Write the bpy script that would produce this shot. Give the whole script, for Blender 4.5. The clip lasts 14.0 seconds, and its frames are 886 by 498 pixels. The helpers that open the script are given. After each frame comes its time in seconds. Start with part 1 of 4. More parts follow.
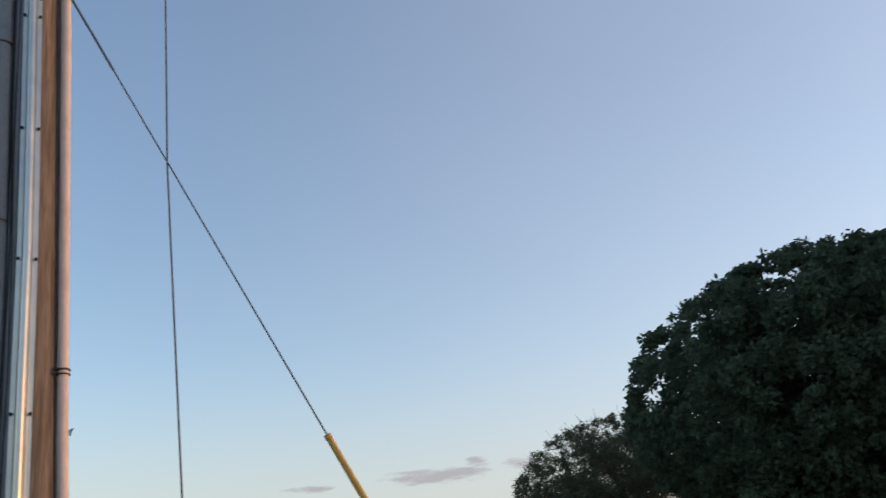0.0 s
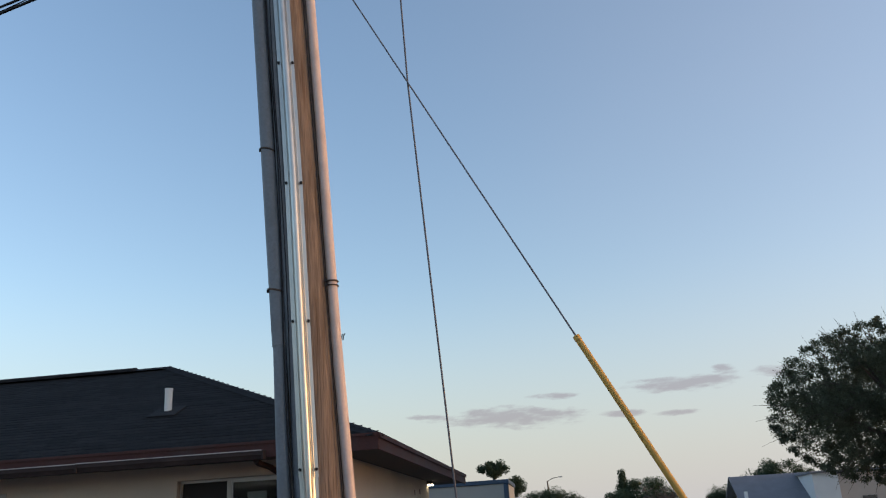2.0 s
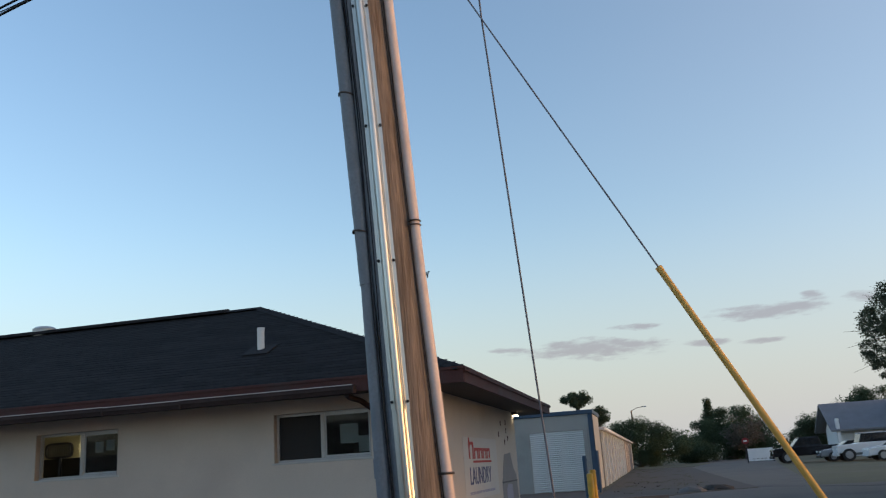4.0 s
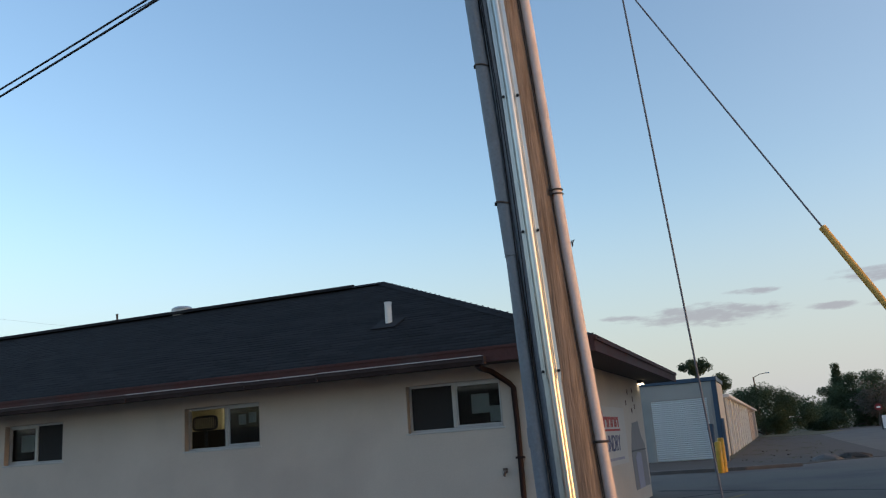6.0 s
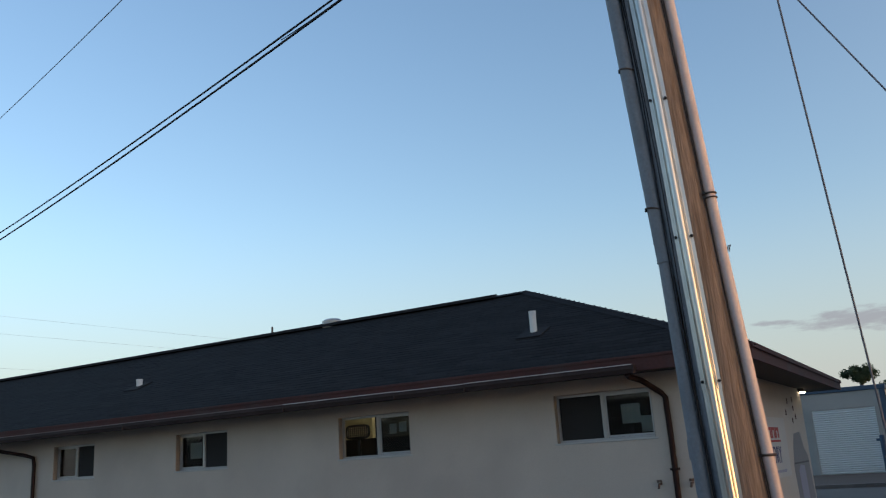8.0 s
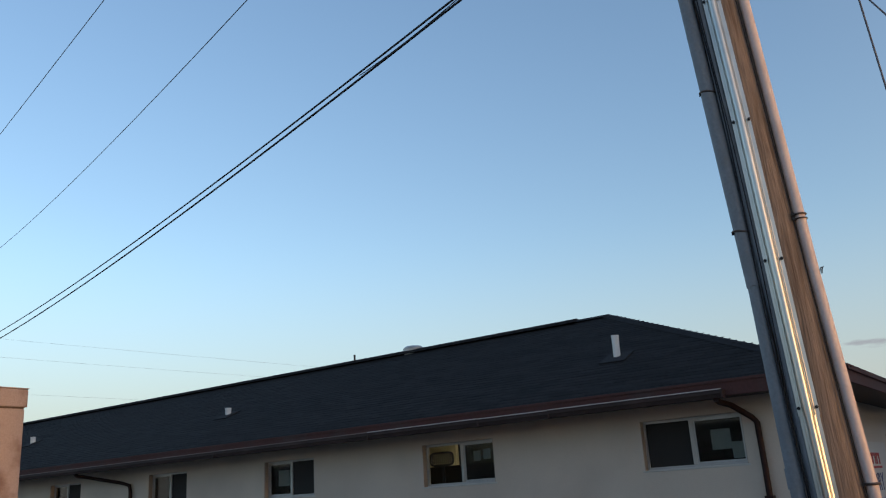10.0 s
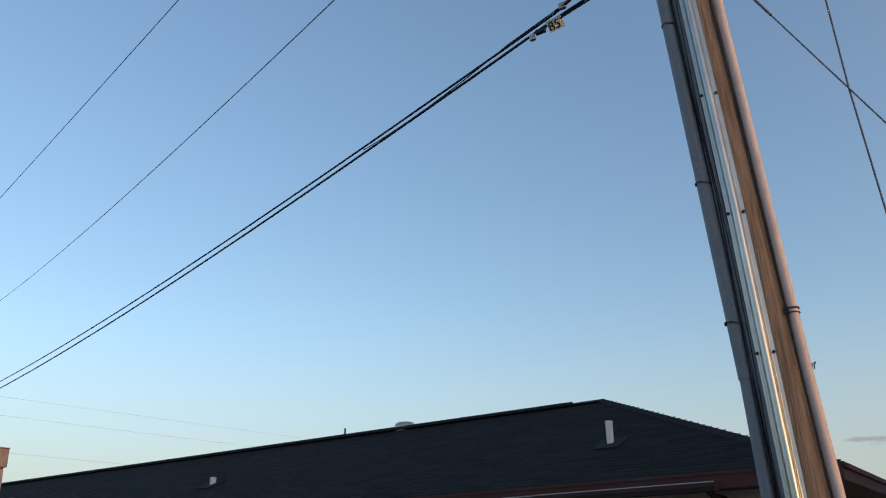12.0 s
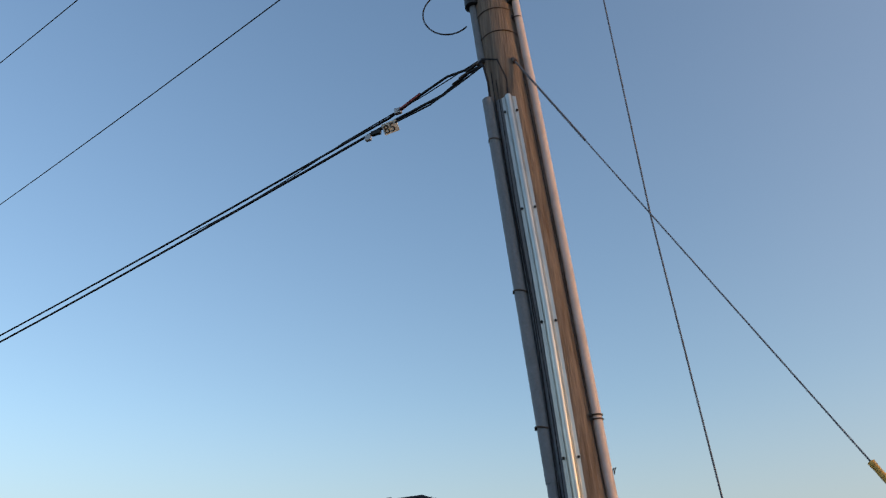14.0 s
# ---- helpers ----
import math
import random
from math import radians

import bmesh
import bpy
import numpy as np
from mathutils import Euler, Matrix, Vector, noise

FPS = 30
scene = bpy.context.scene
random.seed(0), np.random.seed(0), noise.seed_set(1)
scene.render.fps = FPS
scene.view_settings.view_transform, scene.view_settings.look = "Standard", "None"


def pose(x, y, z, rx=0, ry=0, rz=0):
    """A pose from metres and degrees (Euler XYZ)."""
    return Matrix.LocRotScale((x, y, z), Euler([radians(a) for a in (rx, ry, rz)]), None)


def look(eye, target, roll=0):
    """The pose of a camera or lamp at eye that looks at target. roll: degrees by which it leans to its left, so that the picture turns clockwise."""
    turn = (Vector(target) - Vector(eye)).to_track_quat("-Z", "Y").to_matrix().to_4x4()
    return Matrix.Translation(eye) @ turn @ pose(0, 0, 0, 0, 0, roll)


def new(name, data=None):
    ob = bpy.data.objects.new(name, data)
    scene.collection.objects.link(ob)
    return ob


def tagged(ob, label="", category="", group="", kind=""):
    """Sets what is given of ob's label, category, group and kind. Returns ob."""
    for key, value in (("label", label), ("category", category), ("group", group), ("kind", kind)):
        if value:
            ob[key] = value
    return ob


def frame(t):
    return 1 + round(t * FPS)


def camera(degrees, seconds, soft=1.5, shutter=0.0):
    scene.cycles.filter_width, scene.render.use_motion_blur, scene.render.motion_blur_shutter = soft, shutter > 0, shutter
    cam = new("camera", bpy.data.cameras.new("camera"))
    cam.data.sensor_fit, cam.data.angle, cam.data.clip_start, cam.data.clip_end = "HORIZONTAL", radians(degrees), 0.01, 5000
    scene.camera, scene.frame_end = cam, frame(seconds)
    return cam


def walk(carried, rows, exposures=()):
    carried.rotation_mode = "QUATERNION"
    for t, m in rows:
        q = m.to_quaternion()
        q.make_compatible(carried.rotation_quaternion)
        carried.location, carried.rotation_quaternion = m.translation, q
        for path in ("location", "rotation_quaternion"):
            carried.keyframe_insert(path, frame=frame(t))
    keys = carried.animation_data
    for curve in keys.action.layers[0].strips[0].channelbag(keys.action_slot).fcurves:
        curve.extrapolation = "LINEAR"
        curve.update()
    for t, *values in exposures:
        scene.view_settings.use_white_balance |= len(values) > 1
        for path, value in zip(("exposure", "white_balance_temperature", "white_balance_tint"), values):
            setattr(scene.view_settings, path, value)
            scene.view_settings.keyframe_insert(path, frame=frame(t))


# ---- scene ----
cam = camera(55.2, 14.0, soft=1.15, shutter=0.2)

PATH = [
    (0, look((0.019, 0.003, 1.382), (1.651, 9.052, 5.313), -6.57)),
    (0.5, look((-0.001, -0.013, 1.378), (0.160, 9.247, 5.152), -5.36)),
    (1, look((-0.019, -0.017, 1.358), (-0.837, 9.288, 4.929), -4.17)),
    (1.5, look((-0.029, -0.029, 1.347), (-1.133, 9.315, 4.733), -3.67)),
    (2, look((-0.031, -0.048, 1.333), (-1.190, 9.362, 4.513), -3.52)),
    (4.3, look((-0.044, -0.161, 1.321), (-2.513, 9.219, 3.752), -4.98)),
    (4.5, look((-0.083, -0.171, 1.343), (-2.793, 9.153, 3.733), -5.85)),
    (5, look((-0.157, -0.162, 1.340), (-3.119, 9.113, 3.620), -5.73)),
    (5.5, look((-0.240, -0.191, 1.329), (-3.281, 9.089, 3.482), -4.62)),
    (6, look((-0.271, -0.223, 1.333), (-3.650, 8.912, 3.598), -4.21)),
    (6.5, look((-0.285, -0.220, 1.331), (-4.023, 8.756, 3.669), -3.89)),
    (7, look((-0.300, -0.231, 1.337), (-4.389, 8.583, 3.702), -3.37)),
    (7.5, look((-0.307, -0.235, 1.342), (-4.722, 8.403, 3.770), -3.27)),
    (8, look((-0.325, -0.266, 1.353), (-5.148, 8.140, 3.821), -3.65)),
    (8.5, look((-0.330, -0.268, 1.361), (-5.527, 7.881, 3.926), -3.70)),
    (9, look((-0.333, -0.285, 1.345), (-5.745, 7.698, 3.988), -3.69)),
    (9.2, look((-0.340, -0.300, 1.363), (-5.823, 7.630, 4.017), -4.09)),
    (11.3, look((-0.302, -0.368, 1.378), (-5.789, 7.280, 4.756), -2.25)),
    (11.5, look((-0.299, -0.370, 1.373), (-5.734, 7.272, 4.847), -1.84)),
    (12, look((-0.288, -0.319, 1.386), (-5.615, 7.321, 5.026), -1.09)),
    (12.5, look((-0.300, -0.352, 1.399), (-5.462, 7.326, 5.192), -1.37)),
    (13, look((-0.288, -0.353, 1.414), (-5.217, 7.402, 5.360), -1.94)),
    (13.5, look((-0.242, -0.312, 1.454), (-4.352, 7.801, 5.612), -2.75)),
    (14, look((-0.198, -0.369, 1.431), (-3.584, 7.887, 5.945), -3.11)),
]

EXPOSURES = [(0.0, 1.98, 7000, 22), (2.0, 1.95, 6800, 20), (4.5, 1.97, 6600, 17), (6.5, 1.98, 6500, 17), (7.0, 1.87, 6500, 17), (9.0, 1.8, 6500, 17), (11.5, 1.69, 6550, 18), (14.0, 1.72, 6600, 18)]
walk(cam, PATH, EXPOSURES)

# ---- sky and sun: clear evening, low sun far to the east side ----
SUN_AZ, SUN_EL = radians(91), radians(3.6)      # clockwise from +y
world = bpy.data.worlds.new("evening_sky")
scene.world = world
world.use_nodes = True
wn, wl = world.node_tree.nodes, world.node_tree.links
wn.clear()
w_out = wn.new("ShaderNodeOutputWorld")
w_bg = wn.new("ShaderNodeBackground")
sky = wn.new("ShaderNodeTexSky")
sky.sky_type = "NISHITA"
sky.sun_disc = False
sky.sun_elevation, sky.sun_rotation = SUN_EL, SUN_AZ
sky.altitude, sky.air_density, sky.dust_density, sky.ozone_density = 0, 1.0, 0.9, 2.0
w_bg.inputs["Strength"].default_value = 0.15
# direction of view as bearing and height in degrees
w_tc = wn.new("ShaderNodeTexCoord")
w_sep = wn.new("ShaderNodeSeparateXYZ")
wl.new(w_tc.outputs["Generated"], w_sep.inputs[0])


def sky_math(op, a, b=None, c=None):
    n = wn.new("ShaderNodeMath")
    n.operation = op
    for k, v in enumerate((a, b, c)):
        if v is None:
            continue
        if isinstance(v, (int, float)):
            n.inputs[k].default_value = v
        else:
            wl.new(v, n.inputs[k])
    return n.outputs[0]


w_az = sky_math("MULTIPLY", sky_math("ARCTAN2", w_sep.outputs["X"], w_sep.outputs["Y"]), 180 / math.pi)
w_el = sky_math("MULTIPLY", sky_math("ARCSINE", w_sep.outputs["Z"]), 180 / math.pi)
# ragged noise stretched along the horizon
w_vec = wn.new("ShaderNodeCombineXYZ")
wl.new(w_az, w_vec.inputs[0])
wl.new(sky_math("MULTIPLY", w_el, 4.0), w_vec.inputs[1])
w_no = wn.new("ShaderNodeTexNoise")
w_no.inputs["Scale"].default_value = 0.55
w_no.inputs["Detail"].default_value = 6.0
w_no.inputs["Roughness"].default_value = 0.6
wl.new(w_vec.outputs[0], w_no.inputs["Vector"])
# small grey clouds: bearing, height, half length, half thickness
clouds = None
for az, el, half, thick in ((8.1, 8.3, 4.0, 0.62), (-0.2, 8.2, 1.9, 0.26), (-3.3, 7.05, 5.6, 0.85), (13.7, 8.5, 1.4, 0.42), (10.9, 8.9, 1.0, 0.40), (4.1, 6.75, 2.2, 0.28), (-8.9, 7.4, 1.9, 0.22), (7.3, 6.5, 1.9, 0.22), (24, 7.5, 3.5, 0.4), (33, 9.0, 3.0, 0.4)):
    du = sky_math("DIVIDE", sky_math("SUBTRACT", w_az, az), half)
    lean = sky_math("MULTIPLY_ADD", du, 0.18 * thick, w_el)
    dv = sky_math("DIVIDE", sky_math("SUBTRACT", lean, el), thick)
    d2 = sky_math("ADD", sky_math("MULTIPLY", du, du), sky_math("MULTIPLY", dv, dv))
    puff = sky_math("SUBTRACT", 1.0, d2)
    clouds = puff if clouds is None else sky_math("MAXIMUM", clouds, puff)
w_cover = wn.new("ShaderNodeMapRange")
w_cover.interpolation_type = "SMOOTHSTEP"
w_cover.inputs["From Min"].default_value, w_cover.inputs["From Max"].default_value = 0.05, 1.0
w_cover.inputs["To Min"].default_value, w_cover.inputs["To Max"].default_value = 0.0, 0.62
wl.new(sky_math("MULTIPLY_ADD", sky_math("SUBTRACT", w_no.outputs["Fac"], 0.5), 2.6, clouds), w_cover.inputs["Value"])
w_mix = wn.new("ShaderNodeMixRGB")
w_mix.inputs[2].default_value = (0.56, 0.54, 0.62, 1)
wl.new(w_cover.outputs[0], w_mix.inputs[0])
# pale evening haze low in the sky, thinner towards the sun
w_hz = wn.new("ShaderNodeMapRange")
w_hz.interpolation_type = "SMOOTHSTEP"
w_hz.inputs["From Min"].default_value, w_hz.inputs["From Max"].default_value = -0.02, 0.30
w_hz.inputs["To Min"].default_value, w_hz.inputs["To Max"].default_value = 0.93, 0.0
w_dot = wn.new("ShaderNodeVectorMath")
w_dot.operation = "DOT_PRODUCT"
w_dot.inputs[1].default_value = (math.sin(SUN_AZ), math.cos(SUN_AZ), 0.0)
w_side = wn.new("ShaderNodeMapRange")
w_side.interpolation_type = "SMOOTHSTEP"
w_side.inputs["From Min"].default_value, w_side.inputs["From Max"].default_value = 0.55, 1.0
w_side.inputs["To Min"].default_value, w_side.inputs["To Max"].default_value = 1.0, 0.5
w_hm = wn.new("ShaderNodeMath")
w_hm.operation = "MULTIPLY"
w_haze = wn.new("ShaderNodeMixRGB")
w_haze.inputs[2].default_value = (0.93, 1.03, 1.05, 1)
wl.new(w_sep.outputs["Z"], w_hz.inputs["Value"])
wl.new(w_tc.outputs["Generated"], w_dot.inputs[0])
wl.new(w_dot.outputs["Value"], w_side.inputs["Value"])
wl.new(w_hz.outputs[0], w_hm.inputs[0])
wl.new(w_side.outputs[0], w_hm.inputs[1])
wl.new(w_hm.outputs[0], w_haze.inputs[0])
wl.new(sky.outputs[0], w_haze.inputs[1])
# thin high veil of cirrus spreading from the sunlit side
w_vno = wn.new("ShaderNodeTexNoise")
w_vno.inputs["Scale"].default_value = 1.4
w_vno.inputs["Detail"].default_value = 4.0
w_vmap = wn.new("ShaderNodeMapping")
w_vmap.inputs["Rotation"].default_value = (0.3, 0.5, 0.2)
w_vmap.inputs["Scale"].default_value = (1.0, 1.0, 2.2)
wl.new(w_tc.outputs["Generated"], w_vmap.inputs["Vector"])
wl.new(w_vmap.outputs[0], w_vno.inputs["Vector"])
w_vs = wn.new("ShaderNodeMapRange")
w_vs.interpolation_type = "SMOOTHSTEP"
w_vs.inputs["From Min"].default_value, w_vs.inputs["From Max"].default_value = -0.35, 0.75
w_vs.inputs["To Min"].default_value, w_vs.inputs["To Max"].default_value = 0.0, 0.50
wl.new(w_dot.outputs["Value"], w_vs.inputs["Value"])
w_veil = wn.new("ShaderNodeMixRGB")
w_veil.inputs[2].default_value = (0.94, 1.03, 1.14, 1)
wl.new(sky_math("MULTIPLY", w_vs.outputs[0], sky_math("MULTIPLY_ADD", w_vno.outputs["Fac"], 1.0, 0.25)), w_veil.inputs[0])
wl.new(w_haze.outputs[0], w_veil.inputs[1])
wl.new(w_veil.outputs[0], w_mix.inputs[1])
wl.new(w_mix.outputs[0], w_bg.inputs["Color"])
wl.new(w_bg.outputs[0], w_out.inputs["Surface"])

sun = new("sun", bpy.data.lights.new("sun", "SUN"))
sun.data.energy, sun.data.angle, sun.data.color = 0.42, radians(5.0), (1.0, 0.54, 0.20)
sun_dir = Vector((math.sin(SUN_AZ) * math.cos(SUN_EL), math.cos(SUN_AZ) * math.cos(SUN_EL), math.sin(SUN_EL)))
sun.matrix_world = look(sun_dir * 60, (0, 0, 0))


# ---- mesh helpers ----
class Mesh:
    def __init__(self):
        self.v, self.f = [], []

    def add(self, verts, faces):
        n = len(self.v)
        self.v += [tuple(p) for p in verts]
        self.f += [tuple(i + n for i in f) for f in faces]
        return self

    def box(self, x0, x1, y0, y1, z0, z1, m=None):
        vs = [Vector((x, y, z)) for z in (z0, z1) for y in (y0, y1) for x in (x0, x1)]
        if m is not None:
            vs = [m @ p for p in vs]
        return self.add(vs, [(0, 2, 3, 1), (4, 5, 7, 6), (0, 1, 5, 4), (2, 6, 7, 3), (0, 4, 6, 2), (1, 3, 7, 5)])

    def prism(self, poly, axis, a, b):
        """A polygon of two coordinates, drawn out along an axis from a to b."""
        def put(p, w):
            q = list(p)
            q.insert("xyz".index(axis), w)
            return q
        n = len(poly)
        faces = [tuple(range(n))[::-1], tuple(range(n, 2 * n))] + [(i, (i + 1) % n, n + (i + 1) % n, n + i) for i in range(n)]
        return self.add([put(p, a) for p in poly] + [put(p, b) for p in poly], faces)

    def tube(self, pts, r, sides=10, caps=True):
        pts = [Vector(p) for p in pts]
        rs = r if isinstance(r, (list, tuple)) else [r] * len(pts)
        n0, verts, faces = None, [], []
        for i, p in enumerate(pts):
            d = (pts[min(i + 1, len(pts) - 1)] - pts[max(i - 1, 0)]).normalized()
            if n0 is None:
                n0 = d.orthogonal().normalized()
            n0 = (n0 - d * n0.dot(d)).normalized()
            b = d.cross(n0)
            verts += [p + rs[i] * (math.cos(2 * math.pi * k / sides) * n0 + math.sin(2 * math.pi * k / sides) * b) for k in range(sides)]
        for i in range(len(pts) - 1):
            for k in range(sides):
                k2 = (k + 1) % sides
                faces.append((i * sides + k, i * sides + k2, (i + 1) * sides + k2, (i + 1) * sides + k))
        if caps:
            faces += [tuple(range(sides))[::-1], tuple(range((len(pts) - 1) * sides, len(pts) * sides))]
        return self.add(verts, faces)

    def data(self, name, bevel=0.0, smooth=False, weld=False):
        me = bpy.data.meshes.new(name)
        me.from_pydata(self.v, [], self.f)
        bm = bmesh.new()
        bm.from_mesh(me)
        if weld:
            bmesh.ops.remove_doubles(bm, verts=bm.verts, dist=1e-5)
        bmesh.ops.recalc_face_normals(bm, faces=bm.faces)
        if bevel:
            bmesh.ops.bevel(bm, geom=[e for e in bm.edges if e.calc_face_angle(0) > 0.6], offset=bevel, segments=2, affect="EDGES", profile=0.6)
        if smooth:
            for f in bm.faces:
                f.smooth = True
            for e in bm.edges:
                e.smooth = e.calc_face_angle(0) < 0.7
        bm.to_mesh(me)
        bm.free()
        return me


def part(name, mesh, material, parent=None, label="", bevel=0.0, smooth=False):
    """One mesh object under a thing or a part."""
    ob = new(name, mesh if isinstance(mesh, bpy.types.Mesh) else mesh.data(name, bevel, smooth))
    if material and not ob.data.materials:
        ob.data.materials.append(material)
    if parent:
        ob.parent = parent
        ob.matrix_parent_inverse = parent.matrix_world.inverted()
    if label:
        ob["label"] = label
    return ob


def thing(name, at, label, category, group="", kind=""):
    """An Empty at a thing's base, which parents its parts."""
    ob = new(name)
    ob.location = at
    ob.empty_display_size = 0.2
    bpy.context.view_layer.update()
    return tagged(ob, label, category, group, kind)


# ---- materials ----
def mat(name, color, rough=0.7, metal=0.0, vary=0.15, scale=6.0, fine=80.0, bump=0.15, stain=None, stain_amount=0.0, stain_scale=1.5, stretch=(1, 1, 1), island=0.0, obrand=0.0, spec=0.5):
    m = bpy.data.materials.new(name)
    m.use_nodes = True
    nt = m.node_tree
    N, L = nt.nodes, nt.links
    bs = N["Principled BSDF"]
    tc = N.new("ShaderNodeTexCoord")
    mp = N.new("ShaderNodeMapping")
    mp.inputs["Scale"].default_value = stretch
    L.new(tc.outputs["Object"], mp.inputs["Vector"])

    def noise_node(sc, detail=4.0):
        n = N.new("ShaderNodeTexNoise")
        n.inputs["Scale"].default_value, n.inputs["Detail"].default_value = sc, detail
        L.new(mp.outputs[0], n.inputs["Vector"])
        return n
    big, small = noise_node(scale), noise_node(fine, 6.0)
    add = N.new("ShaderNodeMath")
    add.operation = "ADD"
    L.new(big.outputs["Fac"], add.inputs[0])
    L.new(small.outputs["Fac"], add.inputs[1])
    last = add
    for amount, source in ((island, "island"), (obrand, "object")):
        if amount:
            src = N.new("ShaderNodeNewGeometry" if source == "island" else "ShaderNodeObjectInfo")
            mul = N.new("ShaderNodeMath")
            mul.operation = "MULTIPLY_ADD"
            mul.inputs[1].default_value = amount
            L.new(src.outputs["Random Per Island" if source == "island" else "Random"], mul.inputs[0])
            L.new(last.outputs[0], mul.inputs[2])
            last = mul
    rng = N.new("ShaderNodeMapRange")
    rng.inputs["From Min"].default_value, rng.inputs["From Max"].default_value = 0.6, 1.4 + island + obrand
    rng.inputs["To Min"].default_value, rng.inputs["To Max"].default_value = 1 - vary, 1 + vary
    L.new(last.outputs[0], rng.inputs["Value"])
    hsv = N.new("ShaderNodeHueSaturation")
    hsv.inputs["Color"].default_value = (*color, 1)
    L.new(rng.outputs[0], hsv.inputs["Value"])
    col = hsv.outputs[0]
    if stain:
        sn = noise_node(stain_scale, 8.0)
        cr = N.new("ShaderNodeValToRGB")
        cr.color_ramp.elements[0].position, cr.color_ramp.elements[1].position = 0.5, 0.68
        mul = N.new("ShaderNodeMath")
        mul.operation = "MULTIPLY"
        mul.inputs[1].default_value = stain_amount
        mx = N.new("ShaderNodeMixRGB")
        mx.inputs[2].default_value = (*stain, 1)
        L.new(sn.outputs["Fac"], cr.inputs[0])
        L.new(cr.outputs[0], mul.inputs[0])
        L.new(mul.outputs[0], mx.inputs[0])
        L.new(col, mx.inputs[1])
        col = mx.outputs[0]
    L.new(col, bs.inputs["Base Color"])
    r2 = N.new("ShaderNodeMapRange")
    r2.inputs["To Min"].default_value, r2.inputs["To Max"].default_value = max(0.03, rough - 0.12), min(1, rough + 0.12)
    L.new(big.outputs["Fac"], r2.inputs["Value"])
    L.new(r2.outputs[0], bs.inputs["Roughness"])
    bs.inputs["Metallic"].default_value = metal
    bs.inputs["Specular IOR Level"].default_value = spec
    if bump:
        bp = N.new("ShaderNodeBump")
        bp.inputs["Strength"].default_value, bp.inputs["Distance"].default_value = bump, 0.01
        L.new(small.outputs["Fac"], bp.inputs["Height"])
        L.new(bp.outputs[0], bs.inputs["Normal"])
    return m


def leafy(m, share=0.45):
    """Lets part of the light through the leaves."""
    N, L = m.node_tree.nodes, m.node_tree.links
    bs, out = N["Principled BSDF"], N["Material Output"]
    tr, mx = N.new("ShaderNodeBsdfTranslucent"), N.new("ShaderNodeMixShader")
    mx.inputs[0].default_value = share
    L.new(bs.inputs["Base Color"].links[0].from_socket, tr.inputs["Color"])
    L.new(bs.outputs[0], mx.inputs[1])
    L.new(tr.outputs[0], mx.inputs[2])
    L.new(mx.outputs[0], out.inputs["Surface"])
    return m


def glass(name, tint=(0.42, 0.46, 0.46), rough=0.02):
    m = bpy.data.materials.new(name)
    m.use_nodes = True
    bs = m.node_tree.nodes["Principled BSDF"]
    bs.inputs["Base Color"].default_value = (*tint, 1)
    bs.inputs["Roughness"].default_value = rough
    bs.inputs["Transmission Weight"].default_value = 1.0
    bs.inputs["IOR"].default_value = 1.33
    return m


def glow(name, color, strength):
    m = bpy.data.materials.new(name)
    m.use_nodes = True
    bs = m.node_tree.nodes["Principled BSDF"]
    bs.inputs["Base Color"].default_value = (*color, 1)
    bs.inputs["Emission Color"].default_value = (*color, 1)
    bs.inputs["Emission Strength"].default_value = strength
    return m


M_STUCCO = mat("tan_stucco", (0.55, 0.485, 0.415), 0.9, vary=0.10, scale=0.9, fine=90, bump=0.35, stain=(0.38, 0.33, 0.29), stain_amount=0.35, stain_scale=0.7)
M_REVEAL = mat("tan_reveal_paint", (0.34, 0.295, 0.25), 0.85, vary=0.12, scale=3, fine=60, bump=0.2)
M_SHINGLE = mat("charcoal_shingle", (0.0155, 0.0155, 0.0165), 0.95, vary=0.5, scale=0.45, fine=120, bump=0.6, island=0.7, spec=0.15)
M_RIDGECAP = mat("charcoal_ridge_cap", (0.028, 0.028, 0.031), 0.95, vary=0.3, scale=4, fine=120, bump=0.5, spec=0.15)
M_FASCIA = mat("dark_red_fascia_paint", (0.07, 0.026, 0.024), 0.85, vary=0.25, scale=2, fine=40, bump=0.2, stain=(0.06, 0.045, 0.045), stain_amount=0.6)
M_SOFFIT = mat("brown_soffit_paint", (0.085, 0.066, 0.06), 0.9, vary=0.15, scale=2, fine=30, bump=0.2)
M_GUTTER = mat("brown_gutter_metal", (0.042, 0.029, 0.028), 0.7, vary=0.2, scale=3, fine=40, bump=0.1, stain=(0.07, 0.045, 0.042), stain_amount=0.6, spec=0.25)
M_GUTTERLIP = mat("worn_white_gutter_lip", (0.50, 0.47, 0.46), 0.45, vary=0.2, scale=3, fine=30, bump=0.1)
M_GUTTERDULL = mat("dull_gutter_lip", (0.17, 0.135, 0.13), 0.5, vary=0.25, scale=2, fine=30, bump=0.1)
M_SPOUT = mat("dark_brown_downspout", (0.020, 0.009, 0.008), 0.6, vary=0.25, scale=4, fine=50, bump=0.1, spec=0.2)
M_WHITE = mat("white_window_paint", (0.48, 0.48, 0.46), 0.55, vary=0.12, scale=5, fine=60, bump=0.1, stain=(0.35, 0.33, 0.30), stain_amount=0.4, stain_scale=3)
M_ALU = mat("grey_aluminium_frame", (0.42, 0.43, 0.44), 0.4, metal=0.4, vary=0.12, scale=6, fine=60, bump=0.05)
M_GLASS = glass("window_glass")
